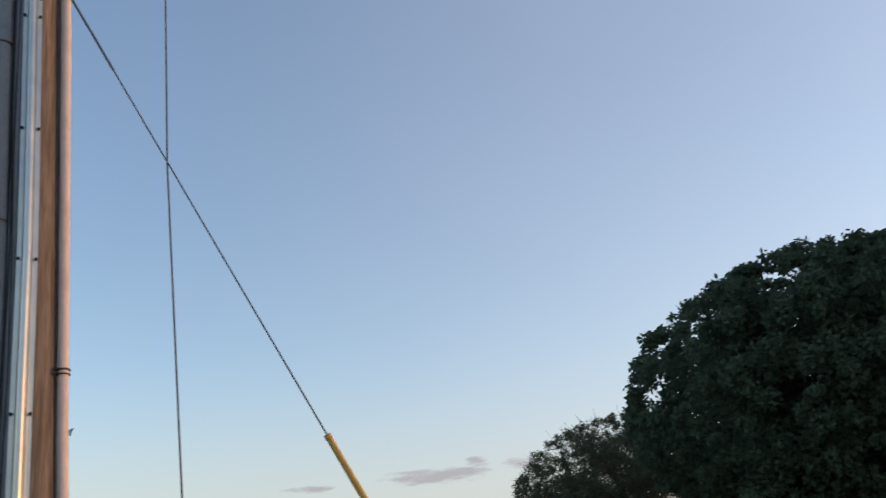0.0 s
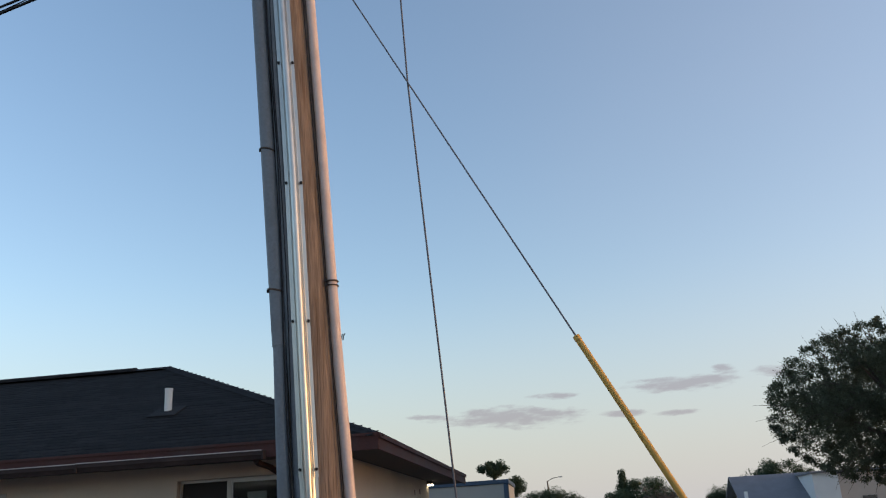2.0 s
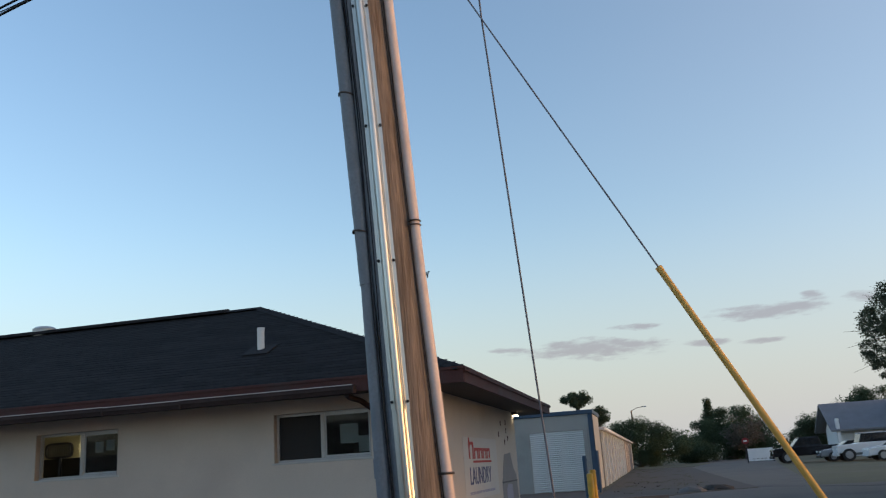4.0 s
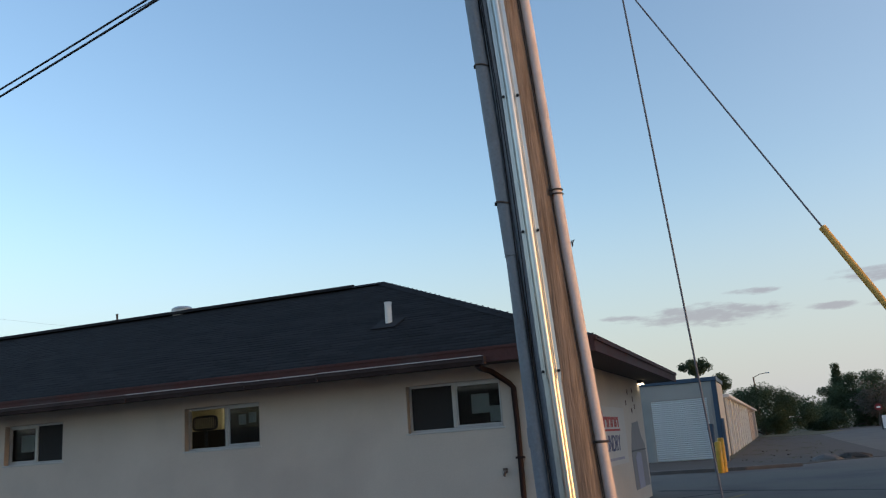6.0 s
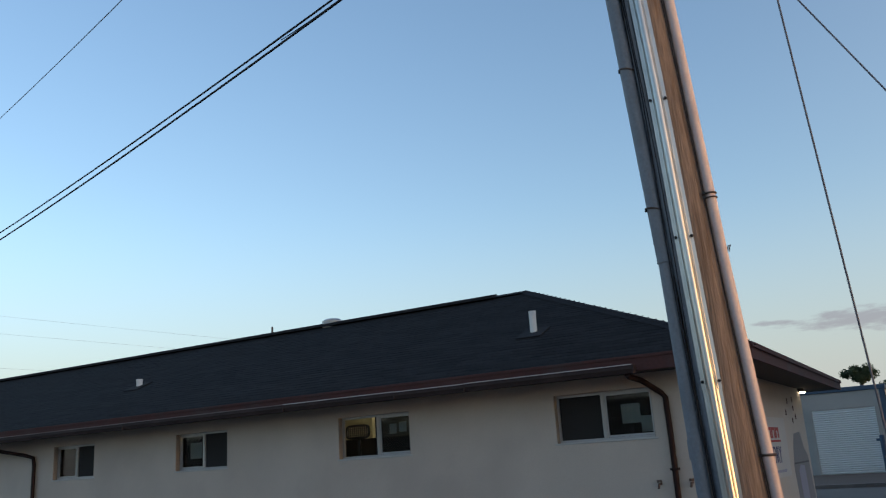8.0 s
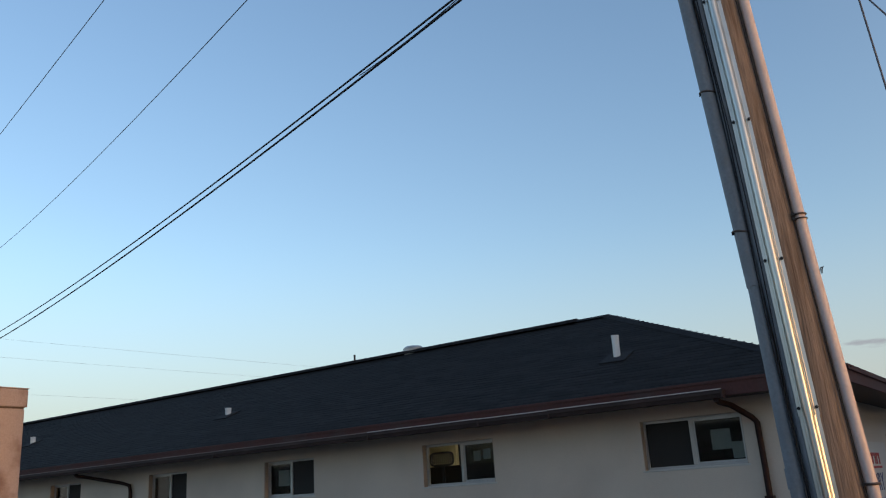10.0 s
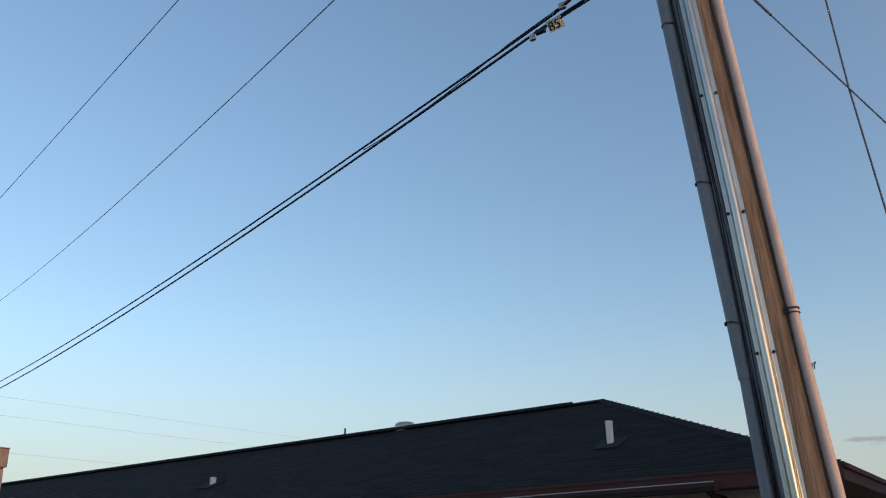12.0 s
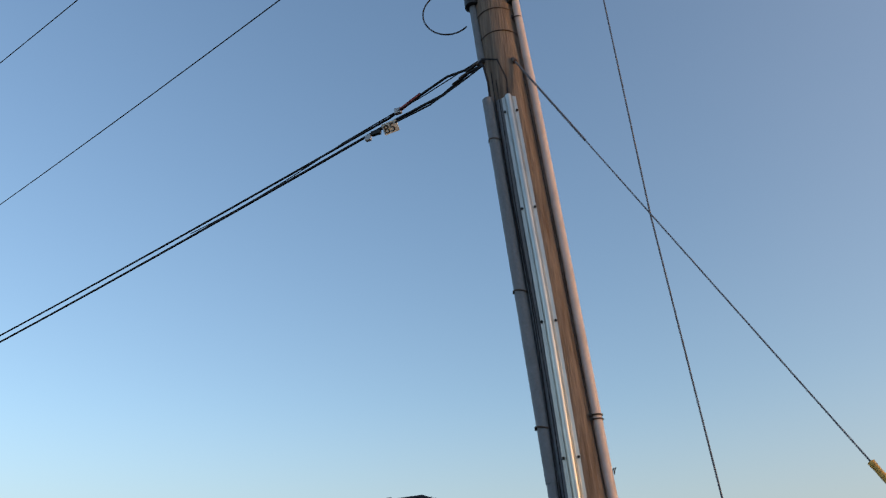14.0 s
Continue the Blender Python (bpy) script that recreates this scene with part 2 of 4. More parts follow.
M_SCREEN = mat("dark_insect_screen", (0.025, 0.024, 0.024), 0.9, vary=0.2, scale=6, fine=300, bump=0.3)
M_PAPER = mat("white_paper", (0.72, 0.74, 0.70), 0.9, vary=0.06, scale=8, fine=60, bump=0.05)
M_ROOM = mat("cream_room_paint", (0.62, 0.58, 0.38), 0.9, vary=0.08, scale=2, fine=40, bump=0.1)
M_ROOMDARK = mat("dim_room_dark", (0.04, 0.042, 0.042), 0.9, vary=0.1, scale=2, fine=40, bump=0.1)
M_BLACKPL = mat("black_plastic", (0.018, 0.018, 0.02), 0.5, vary=0.2, scale=5, fine=60, bump=0.1)
M_PVC = mat("white_vent_pipe", (0.70, 0.70, 0.68), 0.5, vary=0.08, scale=6, fine=40, bump=0.05, stain=(0.45, 0.43, 0.40), stain_amount=0.4, stain_scale=6)
M_WOOD = mat("weathered_pole_wood", (0.215, 0.165, 0.130), 0.9, vary=0.45, scale=16, fine=90, bump=0.9, stretch=(1, 1, 0.035), stain=(0.10, 0.064, 0.042), stain_amount=0.75, stain_scale=34)
M_GREYCON = mat("grey_conduit_plastic", (0.185, 0.205, 0.23), 0.6, vary=0.2, scale=4, fine=50, bump=0.1, stain=(0.13, 0.145, 0.16), stain_amount=0.5, stain_scale=4)
M_PINKCON = mat("faded_pinkish_conduit", (0.70, 0.56, 0.50), 0.55, vary=0.1, scale=3, fine=60, bump=0.1, stain=(0.48, 0.36, 0.31), stain_amount=0.4, stain_scale=5)
M_GALV = mat("bright_galvanised_steel", (0.58, 0.565, 0.52), 0.38, metal=1.0, vary=0.12, scale=2, fine=9, bump=0)
M_STEEL = mat("dark_rusty_strap", (0.13, 0.10, 0.085), 0.6, metal=0.6, vary=0.3, scale=20, fine=90, bump=0.2)
M_BOLT = mat("black_bolt", (0.03, 0.03, 0.03), 0.5, metal=0.7, vary=0.2, scale=30, fine=90, bump=0.1)
M_CABLE = mat("black_cable", (0.015, 0.015, 0.018), 0.6, vary=0.2, scale=5, fine=30, bump=0, spec=0.2)
M_WIRE = mat("grey_steel_strand", (0.10, 0.11, 0.135), 0.6, vary=0.1, scale=9, fine=40, bump=0)
M_YELLOW = mat("yellow_guy_guard", (0.64, 0.36, 0.075), 0.55, vary=0.08, scale=3, fine=30, bump=0, stain=(0.52, 0.29, 0.06), stain_amount=0.5, stain_scale=4)
M_ASPHALT = mat("worn_asphalt", (0.104, 0.097, 0.086), 0.9, vary=0.25, scale=0.25, fine=40, bump=0.4, stain=(0.045, 0.045, 0.05), stain_amount=0.7, stain_scale=0.35)
M_DIRT = mat("sandy_gravel", (0.050, 0.046, 0.042), 0.95, vary=0.3, scale=0.6, fine=18, bump=0.15, stain=(0.04, 0.036, 0.03), stain_amount=0.7, stain_scale=0.5)
M_GRASS = mat("dry_grass_ground", (0.085, 0.085, 0.045), 0.95, vary=0.4, scale=0.3, fine=12, bump=0.8, stain=(0.14, 0.12, 0.08), stain_amount=0.6, stain_scale=0.2)
M_KERB = mat("grey_concrete", (0.135, 0.128, 0.12), 0.9, vary=0.25, scale=2, fine=60, bump=0.4, stain=(0.09, 0.085, 0.08), stain_amount=0.6)
M_STORWALL = mat("pale_blue_grey_metal_siding", (0.33, 0.335, 0.32), 0.6, vary=0.1, scale=1, fine=40, bump=0.1, stain=(0.25, 0.25, 0.24), stain_amount=0.4)
M_STORDOOR = mat("white_roll_up_door", (0.60, 0.64, 0.66), 0.5, vary=0.08, scale=1.5, fine=40, bump=0.05)
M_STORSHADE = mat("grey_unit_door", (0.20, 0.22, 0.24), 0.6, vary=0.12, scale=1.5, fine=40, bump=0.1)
M_BLUE = mat("blue_painted_steel", (0.035, 0.075, 0.13), 0.6, vary=0.2, scale=3, fine=50, bump=0.1)
M_STORTAN = mat("tan_metal_door", (0.46, 0.37, 0.31), 0.6, vary=0.1, scale=2, fine=40, bump=0.1)
M_BOLLARD = mat("yellow_bollard_paint", (0.62, 0.33, 0.02), 0.5, vary=0.15, scale=5, fine=60, bump=0.1, stain=(0.30, 0.17, 0.03), stain_amount=0.4, stain_scale=6)
M_PINKWALL = mat("peeling_pink_stucco", (0.40, 0.31, 0.265), 0.9, vary=0.16, scale=1.5, fine=50, bump=0.4, stain=(0.21, 0.125, 0.095), stain_amount=0.9, stain_scale=2.8)
M_LEAFOAK = leafy(mat("dark_oak_leaf", (0.080, 0.118, 0.075), 0.7, vary=0.5, scale=0.5, fine=4, bump=0, island=0.8, spec=0.2))
M_LEAFFINE = leafy(mat("olive_small_leaf", (0.105, 0.118, 0.075), 0.7, vary=0.5, scale=0.6, fine=4, bump=0, island=0.8, spec=0.2))
M_LEAFFAR = leafy(mat("distant_foliage", (0.060, 0.090, 0.052), 0.8, vary=0.4, scale=0.3, fine=3, bump=0, island=0.9, spec=0.2))
M_LEAFDRY = leafy(mat("greyish_dry_foliage", (0.12, 0.11, 0.09), 0.8, vary=0.4, scale=0.3, fine=3, bump=0, island=0.8))
M_BARK = mat("grey_brown_bark", (0.10, 0.08, 0.065), 0.9, vary=0.35, scale=3, fine=25, bump=0.8, stretch=(1, 1, 0.3))
M_SIGNRED = mat("red_sign_paint", (0.42, 0.05, 0.045), 0.7, vary=0.15, scale=6, fine=60, bump=0.1)
M_SIGNBLUE = mat("navy_sign_paint", (0.05, 0.055, 0.15), 0.7, vary=0.15, scale=6, fine=60, bump=0.1)
M_SIGNPALE = mat("pale_lilac_sign_paint", (0.33, 0.32, 0.40), 0.8, vary=0.1, scale=6, fine=60, bump=0.1)
M_SIGNBACK = mat("off_white_sign_panel", (0.56, 0.53, 0.49), 0.8, vary=0.08, scale=2, fine=60, bump=0.1)
M_MURAL = mat("grey_mural_paint", (0.25, 0.24, 0.24), 0.85, vary=0.12, scale=4, fine=60, bump=0.1)
M_ROOFGREY = mat("grey_house_roofing", (0.16, 0.165, 0.185), 0.8, vary=0.2, scale=1.2, fine=30, bump=0.3)
M_HOUSEWALL = mat("white_house_siding", (0.60, 0.61, 0.62), 0.8, vary=0.08, scale=1.0, fine=30, bump=0.2)
M_BEIGEWALL = mat("beige_house_wall", (0.45, 0.37, 0.32), 0.85, vary=0.1, scale=1.0, fine=30, bump=0.2)
M_CARBLACK = mat("black_car_paint", (0.012, 0.012, 0.015), 0.15, vary=0.1, scale=2, fine=30, bump=0)
M_CARSILVER = mat("silver_car_paint", (0.32, 0.33, 0.35), 0.2, metal=0.5, vary=0.05, scale=2, fine=30, bump=0)
M_CARWHITE = mat("white_car_paint", (0.72, 0.73, 0.75), 0.2, vary=0.05, scale=2, fine=30, bump=0)
M_CARGLASS = mat("dark_car_glass", (0.02, 0.022, 0.025), 0.08, vary=0.1, scale=2, fine=30, bump=0, spec=0.8)
M_TYRE = mat("black_tyre_rubber", (0.02, 0.02, 0.02), 0.8, vary=0.2, scale=8, fine=60, bump=0.2)
M_RIM = mat("grey_alloy_rim", (0.45, 0.45, 0.46), 0.35, metal=0.8, vary=0.1, scale=8, fine=60, bump=0)
M_STOPRED = mat("red_traffic_sign", (0.26, 0.03, 0.03), 0.5, vary=0.08, scale=5, fine=40, bump=0)
M_LAMPGLOW = glow("lit_wall_lamp", (1.0, 0.90, 0.62), 2.2)
M_ROOMGLOW = glow("room_tube_light", (1.0, 0.92, 0.58), 20.0)


# ---- ground ----
g = Mesh()
g.add([(-900, -900, -0.02), (900, -900, -0.02), (900, 1500, -0.02), (-900, 1500, -0.02)], [(0, 1, 2, 3)])
tagged(part("ground", g, M_GRASS), "flat dry grass and soil reaching the horizon", "ground", kind="structure")
g = Mesh()
g.prism([(-60, -40), (60, -40), (60, 26), (5.0, 31), (9.0, 70), (16, 130), (6.5, 130), (3.0, 84), (3.0, 58), (3.2, 33), (-1.0, 27.5), (-60, 27.5)], "z", -0.1, 0.0)
tagged(part("road", g, M_ASPHALT), "worn dark grey asphalt lot and lane with patches", "road", kind="structure")
g = Mesh()
g.prism([(-2.2, 28), (-0.6, 28.2), (1.4, 30.6), (3.3, 31.6), (3.2, 36), (3.0, 58), (3.0, 84), (1.2, 92), (-2.3, 96)], "z", -0.05, 0.012)
tagged(part("gravel_verge", g, M_DIRT), "sandy gravel verge beside the storage units", "verge", kind="structure")
g = Mesh()
g.prism([(-6.4, 27.6), (-1.2, 27.6), (-2.2, 30.0), (-2.2, 37.6), (-6.4, 37.6)], "z", -0.05, 0.03)
tagged(part("apron", g, M_DIRT, None, "", 0.01), "dark gritty apron before the storage door", "pavement", kind="structure")
g = Mesh()
for a, b in (((-6.4, 27.45), (-1.4, 27.45)), ((-1.4, 27.45), (0.2, 27.9))):
    d = (Vector(b) - Vector(a)).normalized()
    q = Vector((-d.y, d.x)) * 0.07
    g.prism([tuple(Vector(a) - q), tuple(Vector(b) - q), tuple(Vector(b) + q), tuple(Vector(a) + q)], "z", -0.05, 0.11)
tagged(part("kerb", g, M_KERB, None, "", 0.015), "low grey concrete kerb along the lot", "kerb", kind="structure")
rng = np.random.default_rng(4)
g = Mesh()
for i in range(30):
    x, y = rng.uniform(-2.0, 1.8), rng.uniform(28.4, 44)
    if x > 0.2 + 0.06 * (y - 26) + 0.7:
        continue
    s = rng.uniform(0.012, 0.04)
    m = Matrix.Translation((x, y, 0.012 + s * 0.3)) @ Euler(rng.uniform(0, 3, 3)).to_matrix().to_4x4()
    g.box(-s, s, -s * .7, s * .7, -s * .5, s * .5, m)
tagged(part("loose_stones", g, M_DIRT), "small loose stones scattered on the gravel", "stones", kind="stuff")
for nm, x, y, r, h, mt, lab in (("rubble_heap", 1.0, 31.0, 0.5, 0.22, M_KERB, "pale lump of broken concrete on the gravel"), ("soil_heap", 1.9, 31.6, 0.6, 0.20, M_DIRT, "dark heap of soil beside broken concrete")):
    g = Mesh()
    ring = 14
    vs, fs = [(x, y, h)], []
    for k, (q, zz) in enumerate(((0.45, 0.8), (0.8, 0.4), (1.0, -0.02))):
        for j in range(ring):
            a = 2 * math.pi * j / ring
            w = q * r * rng.uniform(0.75, 1.2)
            vs.append((x + w * math.cos(a), y + 0.7 * w * math.sin(a), max(-0.02, h * zz * rng.uniform(0.8, 1.15))))
    fs += [(0, 1 + j, 1 + (j + 1) % ring) for j in range(ring)]
    for k in range(2):
        fs += [(1 + k * ring + j, 1 + (k + 1) * ring + j, 1 + (k + 1) * ring + (j + 1) % ring, 1 + k * ring + (j + 1) % ring) for j in range(ring)]
    g.add(vs, fs)
    tagged(part(nm, g, mt), lab, "heap")
g = Mesh().prism([(-2.2, 86), (3.4, 84), (5.6, 99), (-2.2, 100)], "z", -0.05, 0.03)
tagged(part("grass_strip", g, M_GRASS, None, "", 0.02), "low rough grass strip across the end of the verge", "verge", kind="structure")
g = Mesh().prism([(-1.92, 15.6), (-1.82, 15.6), (-1.02, 18.0), (-1.14, 18.0)], "z", -0.01, 0.004)
tagged(part("parking_line", g, mat("worn_yellow_road_paint", (0.20, 0.15, 0.06), 0.85, vary=0.3, scale=4, fine=40, bump=0.2, stain=(0.08, 0.075, 0.07), stain_amount=0.9, stain_scale=3)), "worn yellow parking line on the asphalt", "road marking", kind="structure")
# cracks and tar seams on the lot
g = Mesh()
def seam(pts, w):
    for a, b in zip(pts, pts[1:]):
        a, b = Vector(a), Vector(b)
        d = (b - a).normalized()
        q = Vector((-d.y, d.x)) * w
        g.prism([tuple(a - q), tuple(b - q), tuple(b + q), tuple(a + q)], "z", -0.01, 0.005)
seam([(-3, 20.2), (-1.5, 19.4), (0.4, 18.2), (2.4, 17.0), (6, 16.2), (12, 15.6)], 0.10)
seam([(-2.6, 17.6), (-1.8, 18.4), (-1.2, 19.0)], 0.05)
seam([(2.5, 34), (6, 28.5), (14, 26.6)], 0.06)
tagged(part("tar_seam", g, mat("black_tar", (0.025, 0.025, 0.027), 0.7, vary=0.2, scale=3, fine=40, bump=0.3)), "dark tar seams crossing the asphalt", "tar seam", kind="stuff")

# Unseen wall added to block low sky and deepen the shade under the eave.
tagged(part("wall_south", Mesh().box(-40, 24, -7.4, -7.0, 0, 3.3), M_STUCCO), "unseen tan stucco wall added to block the low sky", "wall", kind="structure")

# ---- the laundry: a long low stuccoed building with a hipped shingle roof ----
WX0, WX1, WY0, WY1 = -37.0, -2.99, 11.33, 18.85
EX0, EX1, EY0, EY1, EZ = -37.6, -2.36, 10.76, 20.25, 2.585
RX0, RX1, RY, RZ = -32.4, -7.45, 15.5, 4.70
SILL, HEAD = 1.55, 2.225
laundry = thing("laundry_building", (-12, 15.5, 0), "long low tan stucco laundry building with a charcoal hipped shingle roof", "building")
OPEN = [(-20.60, -19.30), (-16.72, -15.42), (-13.08, -11.75), (-9.22, -7.80), (-5.29, -3.84)]
g = Mesh()
cuts = [WX0] + [c for o in OPEN for c in o] + [WX1]
levels = [0, SILL, HEAD, 2.5]
solid = lambda i, k: 0 <= i < len(cuts) - 1 and 0 <= k < 3 and not (k == 1 and i % 2 == 1)
y0, y1 = WY0, WY0 + 0.2
for i, (a, b) in enumerate(zip(cuts, cuts[1:])):
    for k, (z0, z1) in enumerate(zip(levels, levels[1:])):
        if not solid(i, k):
            continue
        g.add([(a, y0, z0), (b, y0, z0), (b, y0, z1), (a, y0, z1)], [(0, 1, 2, 3)])
        g.add([(a, y1, z0), (b, y1, z0), (b, y1, z1), (a, y1, z1)], [(3, 2, 1, 0)])
        for di, dk, p, q in ((-1, 0, (a, z0), (a, z1)), (1, 0, (b, z0), (b, z1)), (0, -1, (a, z0), (b, z0)), (0, 1, (a, z1), (b, z1))):
            if not solid(i + di, k + dk):
                g.add([(p[0], y0, p[1]), (q[0], y0, q[1]), (q[0], y1, q[1]), (p[0], y1, p[1])], [(0, 1, 2, 3)])
part("front_wall", g.data("front_wall", weld=True), M_STUCCO, laundry)
g = Mesh().box(WX1 - 0.2, WX1, WY0 + 0.2, WY1, 0, 2.5)
part("end_wall", g, M_STUCCO, laundry)
g = Mesh().box(WX0, WX1 - 0.2, WY1 - 0.2, WY1, 0, 2.5).box(WX0, WX0 + 0.2, WY0 + 0.2, WY1 - 0.2, 0, 2.5)
part("back_wall", g, M_STUCCO, laundry)
g = Mesh().box(EX0 + .02, EX1 - .02, EY0 + .02, EY1 - .02, 2.42, 2.44)
part("soffit", g, M_SOFFIT, laundry)
# roof deck
roofm = Mesh()
e = [(EX0, EY0, EZ), (EX1, EY0, EZ), (EX1, EY1, EZ), (EX0, EY1, EZ)]
roofm.add(e + [(RX0, RY, RZ), (RX1, RY, RZ)], [(0, 1, 5, 4), (1, 2, 5), (2, 3, 4, 5), (3, 0, 4), (3, 2, 1, 0)])
roof = part("roof", roofm, M_SHINGLE, laundry)
# shingle tabs on the two slopes that face the lot
rng = np.random.default_rng(7)
g = Mesh()
def tab(o, along, up, nrm, a, b, s0, s1):
    lo, hi = 0.0065 + rng.uniform(0, 0.004), 0.004
    p = [o + along * a + up * s0, o + along * b + up * s0, o + along * b + up * s1, o + along * a + up * s1]
    g.add([p[0] + nrm * lo, p[1] + nrm * lo, p[2] + nrm * hi, p[3] + nrm * hi, p[0] + nrm * .001, p[1] + nrm * .001], [(0, 1, 2, 3), (4, 5, 1, 0), (4, 0, 3), (5, 2, 1)])
for o, along, far, length, top0, top1, width in ((Vector((EX0, EY0, EZ)), Vector((1, 0, 0)), Vector((EX0, RY, RZ)), EX1 - EX0, RX0 - EX0, RX1 - EX0, 0.34),
                                          (Vector((EX1, EY0, EZ)), Vector((0, 1, 0)), Vector((RX1, EY0, RZ)), EY1 - EY0, RY - EY0, RY - EY0, 0.34)):
    up = far - o
    reach = up.length
    up = up.normalized()
    nrm = along.cross(up)
    nrm = nrm if nrm.z > 0 else -nrm
    n = int(reach / 0.145)
    for i in range(n):
        s0, s1 = i * 0.145 - 0.01, min(reach, (i + 1) * 0.145 + 0.01)
        k = s0 / reach
        lo, hi = max(0, k) * top0, length + max(0, k) * (top1 - length)
        u = lo - rng.uniform(0, width)
        while u < hi:
            w = width * rng.uniform(0.75, 1.2)
            a, b = max(lo, u), min(hi, u + w - 0.008)
            if b - a > 0.03:
                tab(o, along, up, nrm, a, b, s0 + rng.uniform(-.004, .004), s1)
            u += w
ob = part("shingles", g.data("shingles"), M_SHINGLE, roof, "charcoal asphalt shingle courses")
ob["kind"] = "stuff"
# hip caps and ridge vent
def cap_line(a, b, n, w, mesh):
    a, b = Vector(a), Vector(b)
    for i in range(n):
        p, q = a.lerp(b, i / n), a.lerp(b, (i + 1.12) / n)
        d = (q - p).normalized()
        side = d.cross(Vector((0, 0, 1))).normalized()
        up = side.cross(d)
        h0, h1 = (0.024, 0.022)
        mesh.add([p - side * w - up * .04, p + up * h0, p + side * w - up * .04, q - side * w - up * .043, q + up * h1, q + side * w - up * .043],
                 [(0, 1, 4, 3), (1, 2, 5, 4), (0, 2, 1), (3, 4, 5)])
g = Mesh()
cap_line((EX1, EY0, EZ + .02), (RX1, RY, RZ + .02), 34, 0.13, g)
cap_line((EX1, EY1, EZ + .02), (RX1, RY, RZ + .02), 34, 0.13, g)
cap_line((RX1 - 0.75, RY, RZ + 0.02), (RX1, RY, RZ + .02), 4, 0.14, g)
part("hip_cap", g, M_RIDGECAP, roof)
g = Mesh().prism([(RY - .19, RZ - .03), (RY - .19, RZ + .02), (RY, RZ + .075), (RY + .19, RZ + .02), (RY + .19, RZ - .03)], "x", RX0, RX1 - 0.7)
part("ridge_vent", g, M_RIDGECAP, roof)
# fascia boards
g = Mesh().box(EX0, EX1 + .02, EY0 - .025, EY0, 2.40, 2.60)
part("front_fascia", g, M_FASCIA, laundry, "", 0.004)
g = Mesh().box(EX1, EX1 + .025, EY0, EY1, 2.40, 2.60)
part("end_fascia", g, M_FASCIA, laundry, "", 0.004)
g = Mesh().box(EX1 + .025, EX1 + .05, EY0 - .02, EY1, 2.545, 2.61)
part("fascia_trim", g, M_FASCIA, laundry, "", 0.004)
g = Mesh().box(EX0, EX1 + .05, EY0 - .04, EY0 - .025, 2.575, 2.61)
part("drip_edge", g, M_FASCIA, laundry)
# gutter in lengths, each a trough with a pale worn lip
joints = [-37.5, -31.5, -25.5, -20.9, -13.73, -9.81, -7.6, -6.37, -3.83]
for i, (a, b) in enumerate(zip(joints, joints[1:])):
    dz = rng.uniform(-.008, .008)
    y1, y0 = EY0 - .028, EY0 - .145
    prof = [(y1, 2.37 + dz), (y0 + .03, 2.37 + dz), (y0 + .012, 2.41 + dz), (y0, 2.425 + dz), (y0, 2.475 + dz), (y0 + .006, 2.475 + dz), (y0 + .008, 2.43 + dz), (y0 + .036, 2.378 + dz), (y1, 2.378 + dz)]
    gut = part("gutter", Mesh().prism(prof, "x", a + .004, b - .004), M_GUTTER, laundry)
    part("gutter_lip", Mesh().box(a + .004, b - .004, y0 - .006, y0 + .01, 2.476 + dz, 2.486 + dz), M_GUTTERLIP if b > -8 else M_GUTTERDULL, gut, "worn pale gutter lip")
    part("joint_bracket", Mesh().box(b - .012, b + .012, y0 - .005, y1 - .005, 2.367 + dz, 2.48 + dz), M_GUTTER, gut)
# downspouts
def downspout(pts, w=0.04):
    ds = part("downspout", Mesh().tube(pts, w, 10), M_SPOUT, laundry, "dark brown metal downspout", smooth=True)
    for z in (1.1, 0.45):
        p = pts[-1]
        part("strap", Mesh().box(p[0] - .055, p[0] + .055, p[1] - .045, p[1] + .05, z, z + .03), M_SPOUT, ds)
downspout([(-3.93, EY0 - .08, 2.36), (-3.92, EY0 + .0, 2.33), (-3.87, 11.05, 2.30), (-3.68, 11.24, 2.13), (-3.63, 11.27, 2.06), (-3.62, 11.27, 1.5), (-3.62, 11.27, 0.06)])
downspout([(-18.5, EY0 - .08, 2.36), (-18.5, EY0 - .02, 2.32), (-18.4, 10.95, 2.28), (-17.5, 11.22, 2.10), (-17.32, 11.27, 2.04), (-17.28, 11.27, 1.9), (-17.28, 11.27, 0.06)])
# outside taps beside the downspout
for x in (-3.85, -3.42):
    tap = thing("garden_tap", (x, WY0, 0.9), "small dark brass tap on the stucco wall", "tap", "wall taps")
    part("pipe", Mesh().tube([(x, WY0 + .01, 0.93), (x, WY0 - .09, 0.93), (x, WY0 - .12, 0.88)], 0.016, 8), M_STEEL, tap, smooth=True)
    part("valve_wheel", Mesh().tube([(x, WY0 - .06, 0.95), (x, WY0 - .06, 0.985)], 0.032, 10), M_STEEL, tap)

